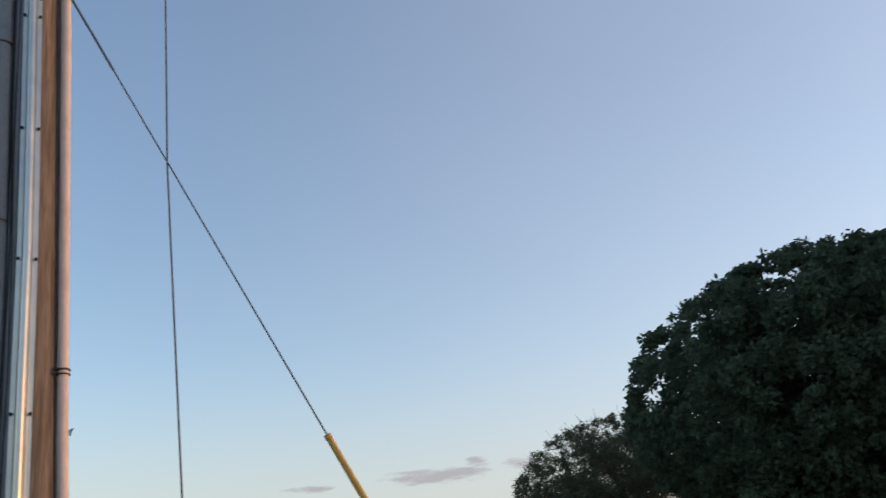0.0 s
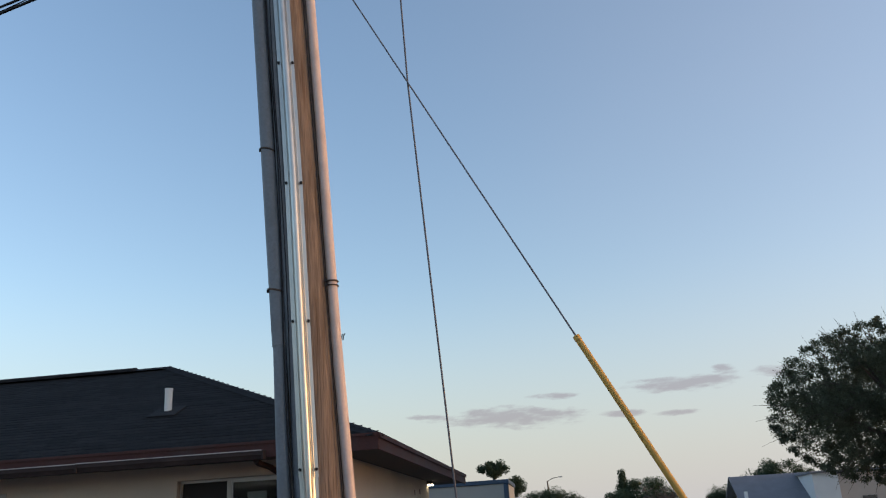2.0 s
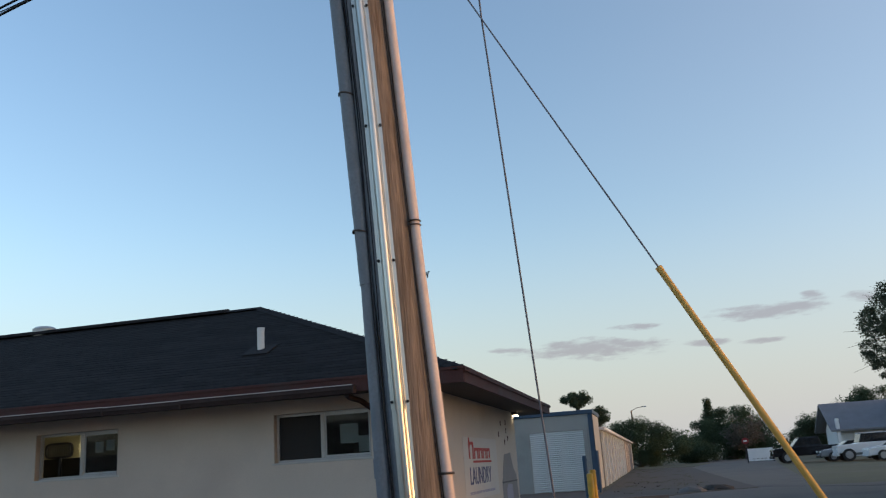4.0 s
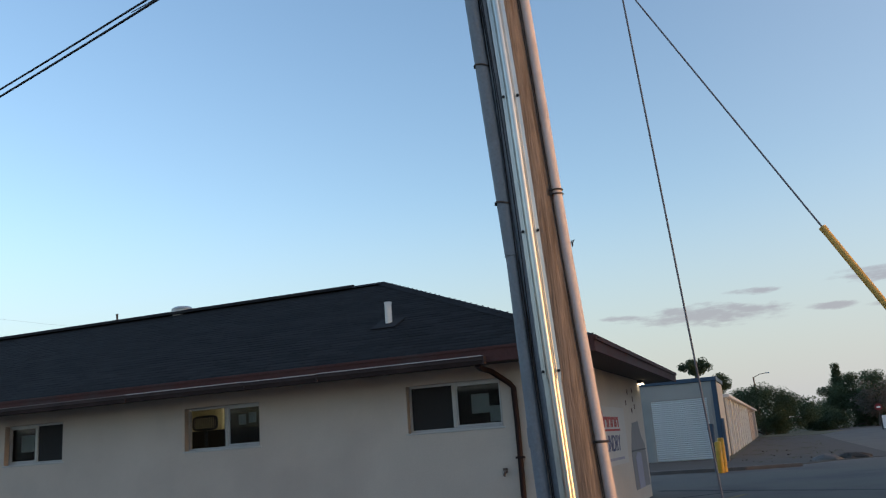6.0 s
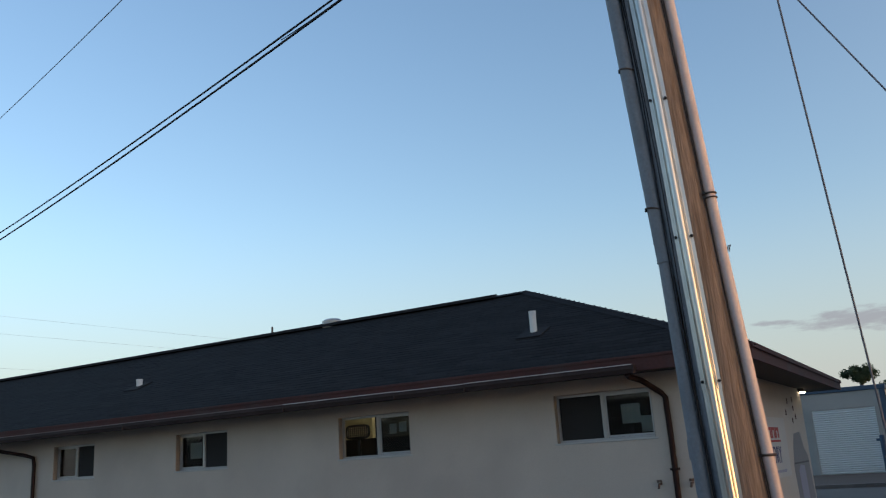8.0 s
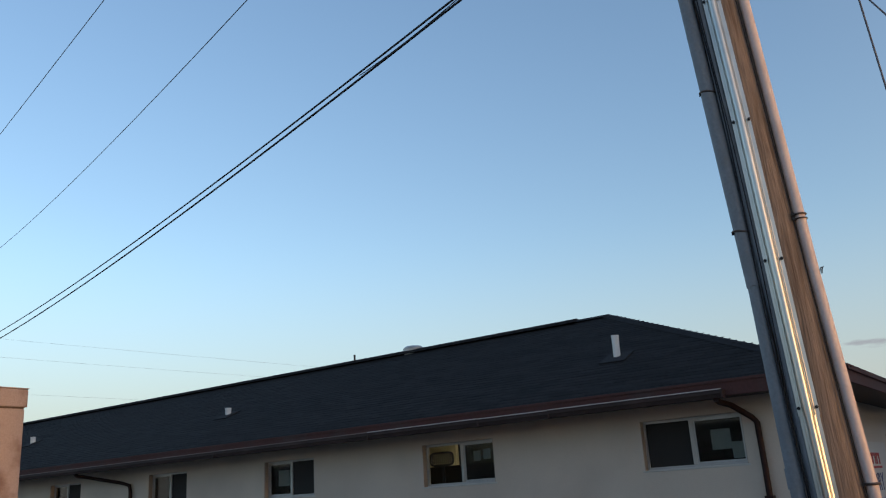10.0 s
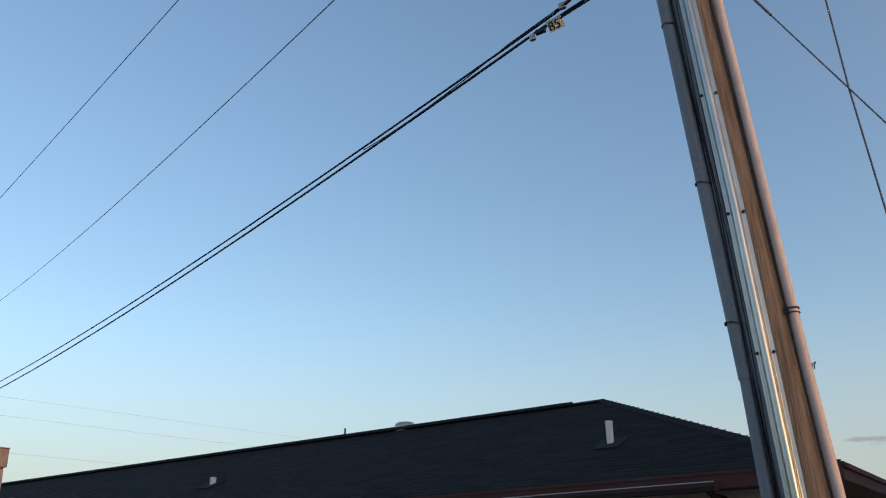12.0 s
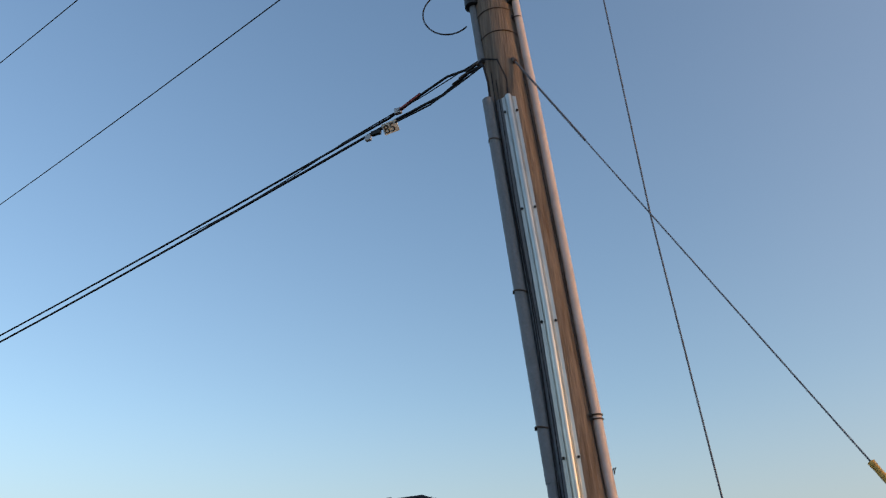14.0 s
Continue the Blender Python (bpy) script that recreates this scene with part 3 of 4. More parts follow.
# windows: two-light aluminium sliders set back in the wall
def window(x0, x1, mull, left, right, label):
    w = part("window", Mesh().box(x0, x1, WY0 + .10, WY0 + .145, HEAD - .035, HEAD).box(x0, x1, WY0 + .10, WY0 + .145, SILL, SILL + .035)
             .box(x0, x0 + .035, WY0 + .10, WY0 + .145, SILL + .035, HEAD - .035).box(x1 - .035, x1, WY0 + .10, WY0 + .145, SILL + .035, HEAD - .035), M_ALU, laundry, label)
    part("window_sill", Mesh().box(x0 - .03, x1 + .03, WY0 - .012, WY0 + .098, SILL - .026, SILL), M_WHITE, w, "pale worn sill", 0.006)
    part("reveal", Mesh().box(x0, x0 + .008, WY0 + .001, WY0 + .098, SILL, HEAD), M_REVEAL, w)
    part("reveal", Mesh().box(x1 - .008, x1, WY0 + .001, WY0 + .098, SILL, HEAD), M_REVEAL, w)
    part("mullion", Mesh().box(mull - .028, mull + .028, WY0 + .085, WY0 + .135, SILL + .036, HEAD - .036), M_WHITE, w, "", 0.004)
    for side, (a, b, y) in (("left", (x0 + .036, mull - .029, WY0 + .128)), ("right", (mull + .029, x1 - .036, WY0 + .112))):
        what = left if side == "left" else right
        if what == "open":
            continue
        if what == "screen":
            part("insect_screen", Mesh().box(a, b, y, y + .003, SILL + .036, HEAD - .036), M_SCREEN, w, "dark insect screen")
            continue
        sash = Mesh().box(a, b, y - .008, y + .008, SILL + .037, SILL + .065).box(a, b, y - .008, y + .008, HEAD - .06, HEAD - .037)
        sash.box(a, a + .022, y - .008, y + .008, SILL + .066, HEAD - .061).box(b - .022, b, y - .008, y + .008, SILL + .066, HEAD - .061)
        part("sash", sash, M_ALU, w)
        pane = part("pane", Mesh().box(a + .022, b - .022, y - .002, y + .002, SILL + .066, HEAD - .061), M_GLASS, w, "reflecting window glass")
        pane.visible_shadow = False
WINDOW = "white two-light sliding window in a stucco wall"
window(*OPEN[0], -19.98, "glass", "screen", WINDOW)
window(*OPEN[1], -16.08, "glass", "screen", WINDOW)
window(*OPEN[2], -12.43, "glass", "screen", WINDOW)
window(*OPEN[3], -8.47, "open", "glass", WINDOW + ", one light open")
window(*OPEN[4], -4.58, "screen", "glass", WINDOW + " and dark screen")
# papers fixed inside the panes
def paper(name, x0, x1, z0, z1, y, label):
    tagged(part(name, Mesh().box(x0, x1, y, y + .002, z0, z1), M_PAPER), label, "notice", "papers in the windows")
paper("paper_notice", -4.33, -4.06, 1.76, 2.03, WY0 + .125, "blank white paper notice taped inside a window")
paper("paper_notice", -4.06, -3.90, 1.63, 1.85, WY0 + .125, "blank white paper notice taped inside a window")
paper("paper_notice", -12.83, -12.53, 1.76, 2.05, WY0 + .140, "blank white paper notice taped inside a window")
paper("paper_notice", -8.27, -8.13, 1.90, 2.06, WY0 + .125, "small white paper taped inside a window")
paper("paper_notice", -8.08, -7.94, 1.92, 2.08, WY0 + .125, "small white paper taped inside a window")
# rooms behind the windows
g = Mesh().box(-11.58, -10.62, 14.3, 14.4, 0.03, 2.42)
tagged(part("wall_cream", g, M_ROOM), "cream painted inner wall behind an open window", "wall", kind="structure")
# Inner walls: the dimness of the unlit rooms is put into their near-black colour.
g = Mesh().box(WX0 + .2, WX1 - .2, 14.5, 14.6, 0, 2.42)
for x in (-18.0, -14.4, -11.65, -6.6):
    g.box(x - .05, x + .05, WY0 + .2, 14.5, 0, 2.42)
tagged(part("wall_inner", g, M_ROOMDARK), "near-black inner walls with the rooms' dimness put into their colour", "wall", kind="structure")
tagged(part("floor_inner", Mesh().box(WX0 + .2, WX1 - .2, WY0 + .2, WY1 - .2, -.02, 0.03), M_KERB), "grey concrete floor inside the laundry", "floor", kind="structure")
lamp = thing("ceiling_tube_lamp", (-9.1, 13.7, 2.40), "lit tube lamp under the laundry ceiling", "ceiling lamp")
part("housing", Mesh().box(-9.75, -8.45, 13.6, 13.8, 2.37, 2.415), M_WHITE, lamp)
part("tube", Mesh().tube([(-9.7, 13.7, 2.35), (-8.5, 13.7, 2.35)], 0.02, 8), M_ROOMGLOW, lamp, "lit tube")
# a chair with a perforated back and laundry machines seen through the open light
chair = thing("office_chair", (-9.25, 12.0, 0.03), "black plastic chair with a rounded perforated back", "chair")
cx, cz, hw, hh, y = -9.22, 2.0, 0.25, 0.125, 11.86
def ring_at(k, inset):
    a = 2 * math.pi * k / 32
    ca, sa = math.cos(a), math.sin(a)
    return (cx + (hw - inset) * math.copysign(abs(ca) ** .5, ca), cz + (hh - inset) * math.copysign(abs(sa) ** .5, sa))
g = Mesh()
for k in range(32):
    quad = [ring_at(k, 0), ring_at(k + 1, 0), ring_at(k + 1, .03), ring_at(k, .03)]
    g.prism(quad, "y", y, y + .03)
back = part("backrest", g.data("backrest", weld=True), M_BLACKPL, chair)
g = Mesh()
for i in range(6):
    z = cz - .09 + .18 * i / 5
    g.box(cx - .20, cx + .20, y + .008, y + .02, z - .007, z + .007)
for i in range(10):
    x = cx - .19 + .38 * i / 9
    g.box(x - .009, x + .009, y + .006, y + .022, cz - .09, cz + .09)
part("lattice", g, M_BLACKPL, back)
part("seat", Mesh().box(cx - .24, cx + .24, y + .02, y + .46, 1.42, 1.49), M_BLACKPL, chair, "", 0.02)
part("post", Mesh().tube([(cx, y + .05, 1.45), (cx, y + .04, 1.90)], 0.03, 8), M_BLACKPL, chair)
part("stem", Mesh().tube([(cx, y + .24, .03), (cx, y + .24, 1.42)], 0.035, 10), M_BLACKPL, chair)
for k, xm in enumerate((-9.62, -8.72, -12.3, -4.9)):
    wm = thing("washing_machine", (xm, 12.7, 0.03), "dark tall laundry machine behind a window", "washer", "laundry machines")
    part("cabinet", Mesh().box(xm - .42, xm + .42, 12.40, 13.0, 0.03, 1.90), M_BLACKPL, wm, "", 0.02)
    part("door_ring", Mesh().tube([(xm, 12.38, 1.1), (xm, 12.398, 1.1)], 0.2, 16), M_ALU, wm)

# roof fittings
def vent_pipe(x, y, h, w, lab):
    z = EZ + (RZ - EZ) * (y - EY0) / (RY - EY0)
    t = thing("roof_vent", (x, y, z), lab, "roof vent", "roof vents")
    part("flue", Mesh().tube([(x, y, z - .08), (x, y, z + h)], w, 14), M_PVC, t, smooth=True)
    part("cap_ring", Mesh().tube([(x, y, z + h - .03), (x, y, z + h + .006)], w + .005, 14), M_PVC, t)
    part("flashing", Mesh().box(-.22, .22, -.28, .2, -.01, .012, Matrix.Translation((x, y, z + .02)) @ pose(0, 0, 0, math.degrees(math.atan((RZ - EZ) / (RY - EY0))))), M_RIDGECAP, t, "dark lifted flashing", 0.005)
vent_pipe(-6.03, 12.51, 0.365, 0.058, "tall white plastic vent pipe on the shingle roof")
vent_pipe(-15.80, 12.73, 0.16, 0.066, "short white square-looking vent on the shingle roof")
vent_pipe(-24.55, 12.98, 0.18, 0.07, "short white vent on the shingle roof")
t = thing("turbine_vent", (-12.57, 15.62, 4.75), "low domed grey metal vent on the roof ridge", "roof vent")
dome = Mesh()
dome.tube([(-12.57, 15.6, 4.66), (-12.57, 15.6, 4.86), (-12.57, 15.6, 4.905), (-12.57, 15.6, 4.93)], [0.24, 0.25, 0.19, 0.05], 18)
dome.v = [(a, b, c - .05) for a, b, c in dome.v]
part("dome", dome, M_ALU, t, smooth=True)
t = thing("thin_roof_pipe", (-14.4, 15.55, 4.75), "thin grey pipe standing on the roof ridge", "pipe")
part("stem", Mesh().tube([(-14.4, 15.55, 4.7), (-14.4, 15.55, 4.92)], 0.025, 8), M_STEEL, t)

# ---- painted sign and mural on the end wall ----
X = WX1
def wall_box(y0, y1, z0, z1, d=0.006, base=0.0):
    return Mesh().box(X + base, X + base + d, y0, y1, z0, z1)
def letters(text, size, at, rot, material, parent, name, squeeze=1.0, depth=0.003):
    cu = bpy.data.curves.new(name, "FONT")
    cu.body, cu.size, cu.extrude, cu.align_x = text, size, depth, "LEFT"
    tmp = bpy.data.objects.new("tmp", cu)
    scene.collection.objects.link(tmp)
    bpy.context.view_layer.update()
    me = bpy.data.meshes.new_from_object(tmp.evaluated_get(bpy.context.evaluated_depsgraph_get()))
    bpy.data.objects.remove(tmp)
    me.materials.clear()
    me.transform(Matrix.LocRotScale(at, Euler([radians(a) for a in rot]), (squeeze, 1, 1)))
    return part(name, me, material, parent)
sign = thing("painted_sign", (X, 14.9, 1.3), "off-white painted wall sign with red and navy lettering", "sign")
part("panel", wall_box(13.37, 16.35, 0.80, 1.80, 0.004), M_SIGNBACK, sign)
g = Mesh()
z0, z1 = 1.45, 1.63
yy = 13.78
for w, tall in ((0.42, 0.16), (0.40, 0.0), (0.36, 0.0), (0.36, 0.0), (0.34, 0.0)):
    b = X + .004
    g.box(b, b + .004, yy, yy + .09, z0, z1 + tall).box(b, b + .004, yy + w - .13, yy + w - .04, z0, z1 + tall * .6)
    g.box(b, b + .004, yy + .09, yy + w - .13, z1 + tall * .6 - .05, z1 + tall * .6)
    yy += w
g.box(X + .004, X + .008, 14.1, 15.72, 1.385, 1.42)
part("red_mark", g, M_SIGNRED, sign, "red painted shapes with an underline")
letters("LAUNDRY", 0.40, (X + .006, 13.75, 1.04), (90, 0, 90), M_SIGNBLUE, sign, "lettering", 1.02)
g = Mesh()
for i in range(9):
    g.box(X + .004, X + .007, 13.7 + i * .25, 13.7 + i * .25 + .19, 0.88, 0.925)
part("small_bars", g, M_SIGNPALE, sign, "faint lilac bars of small writing")
mural = thing("painted_mural", (X, 17.6, 1.0), "faded grey painted picture of a machine on the wall", "mural")
part("body_shape", Mesh().prism([(16.85, 0.25), (16.75, 0.95), (17.0, 1.30), (17.2, 1.52), (17.95, 1.56), (18.2, 1.25), (18.55, 1.1), (18.75, 0.25)], "x", X, X + .005), M_MURAL, mural)
part("pale_shape", Mesh().prism([(17.3, 0.25), (17.2, 0.85), (17.45, 0.95), (17.9, 0.92), (18.0, 0.25)], "x", X + .005, X + .008), M_SIGNPALE, mural)
part("dark_line", Mesh().box(X + .005, X + .008, 16.8, 18.6, 0.97, 1.0), M_BLACKPL, mural)
for y, z in ((17.0, 2.08), (17.6, 2.12), (16.7, 1.86), (17.35, 1.72), (17.75, 1.80), (17.6, 1.95)):
    part("painted_drop", Mesh().box(X, X + .006, y, y + .07, z, z + .10), M_FASCIA, mural, "small rust-red painted mark")
wl_ = thing("wall_lamp", (X + .1, 18.65, 2.36), "small lit lamp under the eave", "wall lamp")
part("bracket", Mesh().box(X, X + .12, 18.58, 18.7, 2.36, 2.42), M_SOFFIT, wl_)
part("lit_face", Mesh().box(X + .02, X + .13, 18.62, 18.70, 2.325, 2.36), M_LAMPGLOW, wl_, "lit lamp face", 0.01)

# ---- the utility pole with its conduits ----
R, U, AX = Vector((0.973, 0.230, 0)), Vector((-0.230, 0.973, 0)), Vector((-0.069, 0.020, 1.0))
BASE = Vector((-1.409, 5.227, 0))
POLE = Matrix(((R.x, U.x, AX.x, BASE.x), (R.y, U.y, AX.y, BASE.y), (R.z, U.z, AX.z, BASE.z), (0, 0, 0, 1)))
def at_pole(x, y, z):
    return POLE @ Vector((x, y, z))
def pole_tube(pts, r, sides=12):
    return Mesh().tube([at_pole(*p) for p in pts], r, sides)
PX = -0.030
def rad(z):
    return 0.183 - 0.0012 * z
pole = thing("utility_pole", BASE, "weathered brown wooden utility pole, slightly leaning, beside the lot", "pole")
g = Mesh()
n, zs = 28, [i * 0.25 - 0.3 for i in range(49)]
rng = np.random.default_rng(11)
ph = rng.uniform(0, 6, 6)
vs, fs = [], []
for z in zs:
    for k in range(n):
        a = 2 * math.pi * k / n
        r = rad(z) * (1 + 0.012 * math.sin(3 * a + ph[0] + z) + 0.010 * math.sin(7 * a + ph[1]) + 0.006 * math.sin(11 * a + ph[2] + .5 * z))
        vs.append(at_pole(PX + r * math.cos(a), r * math.sin(a), z))
for i in range(len(zs) - 1):
    fs += [(i * n + k, i * n + (k + 1) % n, (i + 1) * n + (k + 1) % n, (i + 1) * n + k) for k in range(n)]
fs.append(tuple(range((len(zs) - 1) * n, len(zs) * n)))
g.add(vs, fs)
part("timber", g, M_WOOD, pole, smooth=True)
for z in (6.45, 6.72):
    ring = [at_pole(PX + (rad(z) + .006) * math.cos(a), (rad(z) + .006) * math.sin(a), z) for a in [2 * math.pi * k / 24 for k in range(25)]]
    part("steel_band", Mesh().tube(ring, 0.005, 6, False), M_STEEL, pole)
# grey riser
gx, gy = -0.211, -0.130
grey = thing("grey_riser_conduit", at_pole(gx, gy, 0), "dull blue-grey plastic riser conduit strapped to the pole", "conduit")
part("upper_length", pole_tube([(gx + .004, gy, 2.53), (gx - .006, gy, 5.74)], 0.049, 20), M_GREYCON, grey, smooth=True)
part("lower_length", pole_tube([(gx - .050, gy, 0), (gx - .028, gy, 1.35), (gx + .004, gy, 2.56)], 0.043, 20), M_GREYCON, grey, smooth=True)
part("coupling", pole_tube([(gx - .0295, gy, 1.29), (gx - .0265, gy, 1.41)], 0.049, 20), M_GREYCON, grey, smooth=True)
# Added grey tube, stands in for the dark strip of pole beside the guard.
part("backing_duct", pole_tube([(-.158, -.150, 0), (-.138, -.148, 1.8), (-.122, -.144, 5.70)], 0.030, 16), M_GREYCON, grey, smooth=True)
part("upper_stub", pole_tube([(gx - .004, gy + .08, 6.22), (gx - .004, gy + .08, 6.95)], 0.037, 16), M_GREYCON, grey, smooth=True)
for z in (5.31, 3.93, 2.90):
    st = [(gx + .053 * math.cos(a), gy + .053 * math.sin(a), z - .012 * math.cos(a)) for a in [2 * math.pi * k / 20 for k in range(21)]]
    c = part("strap", Mesh().tube([at_pole(*p) for p in st], 0.006, 6, False), M_STEEL, grey)
    part("strap_bolt", pole_tube([(gx - .058, gy - .01, z), (gx - .04, gy - .01, z)], 0.012, 8), M_BOLT, c)
# bright metal cable guard
guard = thing("metal_cable_guard", at_pole(-.045, -.165, 0), "bright galvanised steel cable guard bolted to the pole", "cable guard")
def guard_lean(z):
    return -0.016 * max(0.0, 3.8 - z)
def guard_len(z0, z1, grow, name):
    c, base = -0.030, -0.181
    outer = [(-.070 - grow, 0.0), (-.070 - grow, -.006 - grow)]
    outer += [(-.054 - grow, -.008 - grow), (-.052 - grow, -.013 - grow), (-.044 - grow, -.015 - grow), (-.042 - grow, -.018 - grow)]
    outer += [(-.014 + (.026 + grow) * math.cos(a), -.018 - (.040 + grow) * math.sin(a)) for a in [math.pi - math.pi * k / 14 for k in range(15)]]
    outer += [(.018 + grow, -.016 - grow), (.022 + grow, -.010 - grow), (.043 + grow, -.006 - grow), (.043 + grow, 0.0)]
    m, k = Mesh(), len(outer)
    steps = [z0 + (z1 - z0) * i / 8 for i in range(9)]
    vs = [at_pole(c + x + guard_lean(z), base + y + .0012 * z, z) for z in steps for x, y in outer]
    fs = [(j * k + i, j * k + i + 1, (j + 1) * k + i + 1, (j + 1) * k + i) for j in range(8) for i in range(k - 1)]
    m.add(vs, fs + [tuple(range(k)), tuple(range(8 * k, 9 * k))])
    return part(name, m, M_GALV, guard, smooth=True)
guard_len(1.70, 5.70, 0.003, "upper_length")
guard_len(0.0, 1.72, 0.0, "lower_length")
for z in (5.55, 4.61, 3.655, 2.676, 1.747):
    for x in (-.093 + guard_lean(z), .006 + guard_lean(z)):
        part("bolt", pole_tube([(x, -.181 + .0012 * z - .004, z), (x, -.181 + .0012 * z - .022, z)], 0.010, 8), M_BOLT, guard)
# pinkish riser
px_, py_ = 0.158, -0.100
pink = thing("pinkish_riser_conduit", at_pole(px_, py_, 0), "faded pinkish-white riser conduit strapped to the pole", "conduit")
part("pipe", pole_tube([(px_ + .010, py_, 0), (px_ - .003, py_, 2.6), (px_ + .008, py_, 4.2), (px_ + .013, py_, 5.5), (px_ + .010, py_, 6.85)], [.036, .0335, .0335, .034, .034], 24), M_PINKCON, pink, smooth=True)
part("top_cap", pole_tube([(px_ - .012, py_, 6.82), (px_ - .03, py_, 6.92), (px_ - .02, py_ - .05, 6.98)], 0.055, 14), M_BLACKPL, pink, "black weather cap", smooth=True)
for z, w, mt in ((6.62, .006, M_STEEL), (2.965, .006, M_STEEL), (2.935, .005, M_STEEL), (1.293, .009, M_STEEL)):
    st = [(px_ + (.008 if z < 2 else 0) + .038 * math.cos(a), py_ + .038 * math.sin(a), z) for a in [2 * math.pi * k / 20 for k in range(21)]]
    c = part("strap", Mesh().tube([at_pole(*p) for p in st], w, 6, False), mt, pink, "rusty strap")
    part("strap_screw", pole_tube([(px_ - .04, py_ - .045, z), (px_ - .04, py_ - .02, z)], 0.011, 8), M_BOLT, c)
hook = thing("wire_hook", at_pole(px_ + .04, py_, 2.59), "small black bent wire hook on the conduit", "hook")
part("wire", pole_tube([(px_ + .028, py_, 2.575), (px_ + .040, py_ - .01, 2.598), (px_ + .056, py_ - .01, 2.604), (px_ + .044, py_ - .01, 2.586), (px_ + .038, py_ - .01, 2.56)], 0.004, 6), M_BOLT, hook)
# loose ground wires down the pole
for k, (x, y, r, top) in enumerate(((-.152, -.176, .005, 6.0), (-.130, -.184, .004, 5.9), (.114, -.140, .004, 6.0))):
    wv = thing("pole_ground_wire", at_pole(x, y, 0), "thin black wire running down the pole", "cable", "pole wires")
    pts = [(x + (.008 * math.sin(2.1 * z + 1.7 * k) + guard_lean(z)) * (k < 2), y + .0012 * z - .002, z) for z in np.linspace(0, top, 40)]
    part("strand", pole_tube(pts, r, 6), M_CABLE, wv)

# ---- wires ----
def wire(name, pts, r, material, label, category="cable", group="", sides=6):
    t = thing(name, pts[0], label, category, group)
    part("strand", Mesh().tube(pts, r, sides), material, t, smooth=True)
    return t
def sag(a, b, drop, n=36):
    a, b = Vector(a), Vector(b)
    return [a.lerp(b, i / n) - Vector((0, 0, 4 * drop * (i / n) * (1 - i / n))) for i in range(n + 1)]
ATT = at_pole(-.225, -.04, 6.22)
TAG = Vector((-3.142, 5.644, 6.190))
END = Vector((-46.0, 17.61, 8.50))
w = wire("aerial_cable", [ATT + Vector((0, 0, .02)), ATT.lerp(TAG, .12) + Vector((0, 0, .03)), ATT.lerp(TAG, .35) + Vector((0, 0, .10)), ATT.lerp(TAG, .65) + Vector((0, 0, .09))] + sag(TAG + Vector((0, 0, .06)), END + Vector((0, 0, .24)), 0.88), 0.013, M_CABLE, "thick black aerial cable from the pole", group="aerial cables")
w = wire("aerial_cable", [ATT + Vector((0, 0, -.02)), ATT.lerp(TAG, .14) + Vector((0, 0, -.01)), ATT.lerp(TAG, .4) + Vector((0, 0, -.07)), ATT.lerp(TAG, .75) + Vector((0, 0, -.03))] + sag(TAG + Vector((0, 0, .0)), END + Vector((0, 0, -.12)), 0.88), 0.015, M_CABLE, "thick black aerial cable from the pole", group="aerial cables")
wire("aerial_strand", [ATT + Vector((0, 0, .05)), ATT.lerp(TAG, .6) + Vector((0, 0, .06))] + sag(TAG + Vector((-.6, .16, .06)), TAG + Vector((-3, .83, -.04)), 0.05, 10), 0.006, M_CABLE, "thin black strand beside the aerial cable", group="aerial cables")
wire("slack_cable", [ATT + Vector((.02, -.03, -.05)), ATT.lerp(TAG, .14) + Vector((0, -.02, -.07)), ATT.lerp(TAG, .3) + Vector((0, -.01, -.075)), ATT.lerp(TAG, .55) + Vector((0, 0, -.085)), ATT.lerp(TAG, .85) + Vector((0, 0, -.045)), TAG + Vector((-.3, .08, -.02))], 0.009, M_CABLE, "slack black cable end hanging beside the pole", group="aerial cables")
wire("drop_cable", [ATT + Vector((0, -.03, -.02)), at_pole(-.205, -.16, 6.08), at_pole(-.19, -.17, 5.9), at_pole(-.20, -.13, 5.70)], 0.011, M_CABLE, "black cable dropping into the riser", group="aerial cables")
wire("drop_cable", [ATT + Vector((.02, -.06, 0)), at_pole(-.08, -.185, 6.12), at_pole(-.03, -.20, 5.88), at_pole(-.05, -.205, 5.68)], 0.007, M_CABLE, "black cable dropping into the metal guard", group="aerial cables")
loop = [at_pole(-.45 + .235 * math.cos(a), -.05 + .03 * math.sin(a), 6.87 + .29 * math.sin(a)) for a in np.linspace(-0.35, 5.4, 36)]
wire("cable_loop", loop, 0.007, M_CABLE, "spare black cable loop hanging by the pole")
clampt = thing("cable_dead_end", ATT, "black and steel cable clamps holding the aerial cables to the pole", "clamp")
for k, f_ in enumerate((.06, .16, .26, .36)):
    p = ATT.lerp(TAG, f_ * .7) + Vector((0, -.01, .025 - .02 * k))
    part("clamp_body", Mesh().tube([p - Vector((.05, -.016, 0)), p - Vector((.02, -.006, 0)), p + Vector((.03, -.01, .004)), p + Vector((.055, -.018, .006))], [.008, .014, .013, .008], 8), M_BOLT if k % 2 else M_STEEL, clampt, "", 0.006)
part("eye_bolt", pole_tube([(-.27, -.04, 6.22), (-.15, -.04, 6.22)], 0.014, 8), M_STEEL, clampt)
fit_ = thing("cable_connector", TAG + Vector((.18, -.04, .09)), "red sleeve and steel connector on the aerial cable", "connector")
part("red_sleeve", Mesh().tube([TAG.lerp(ATT, .13) + Vector((0, 0, .075)), TAG.lerp(ATT, .36) + Vector((0, 0, .10))], 0.018, 8), M_STOPRED, fit_, "red sleeve")
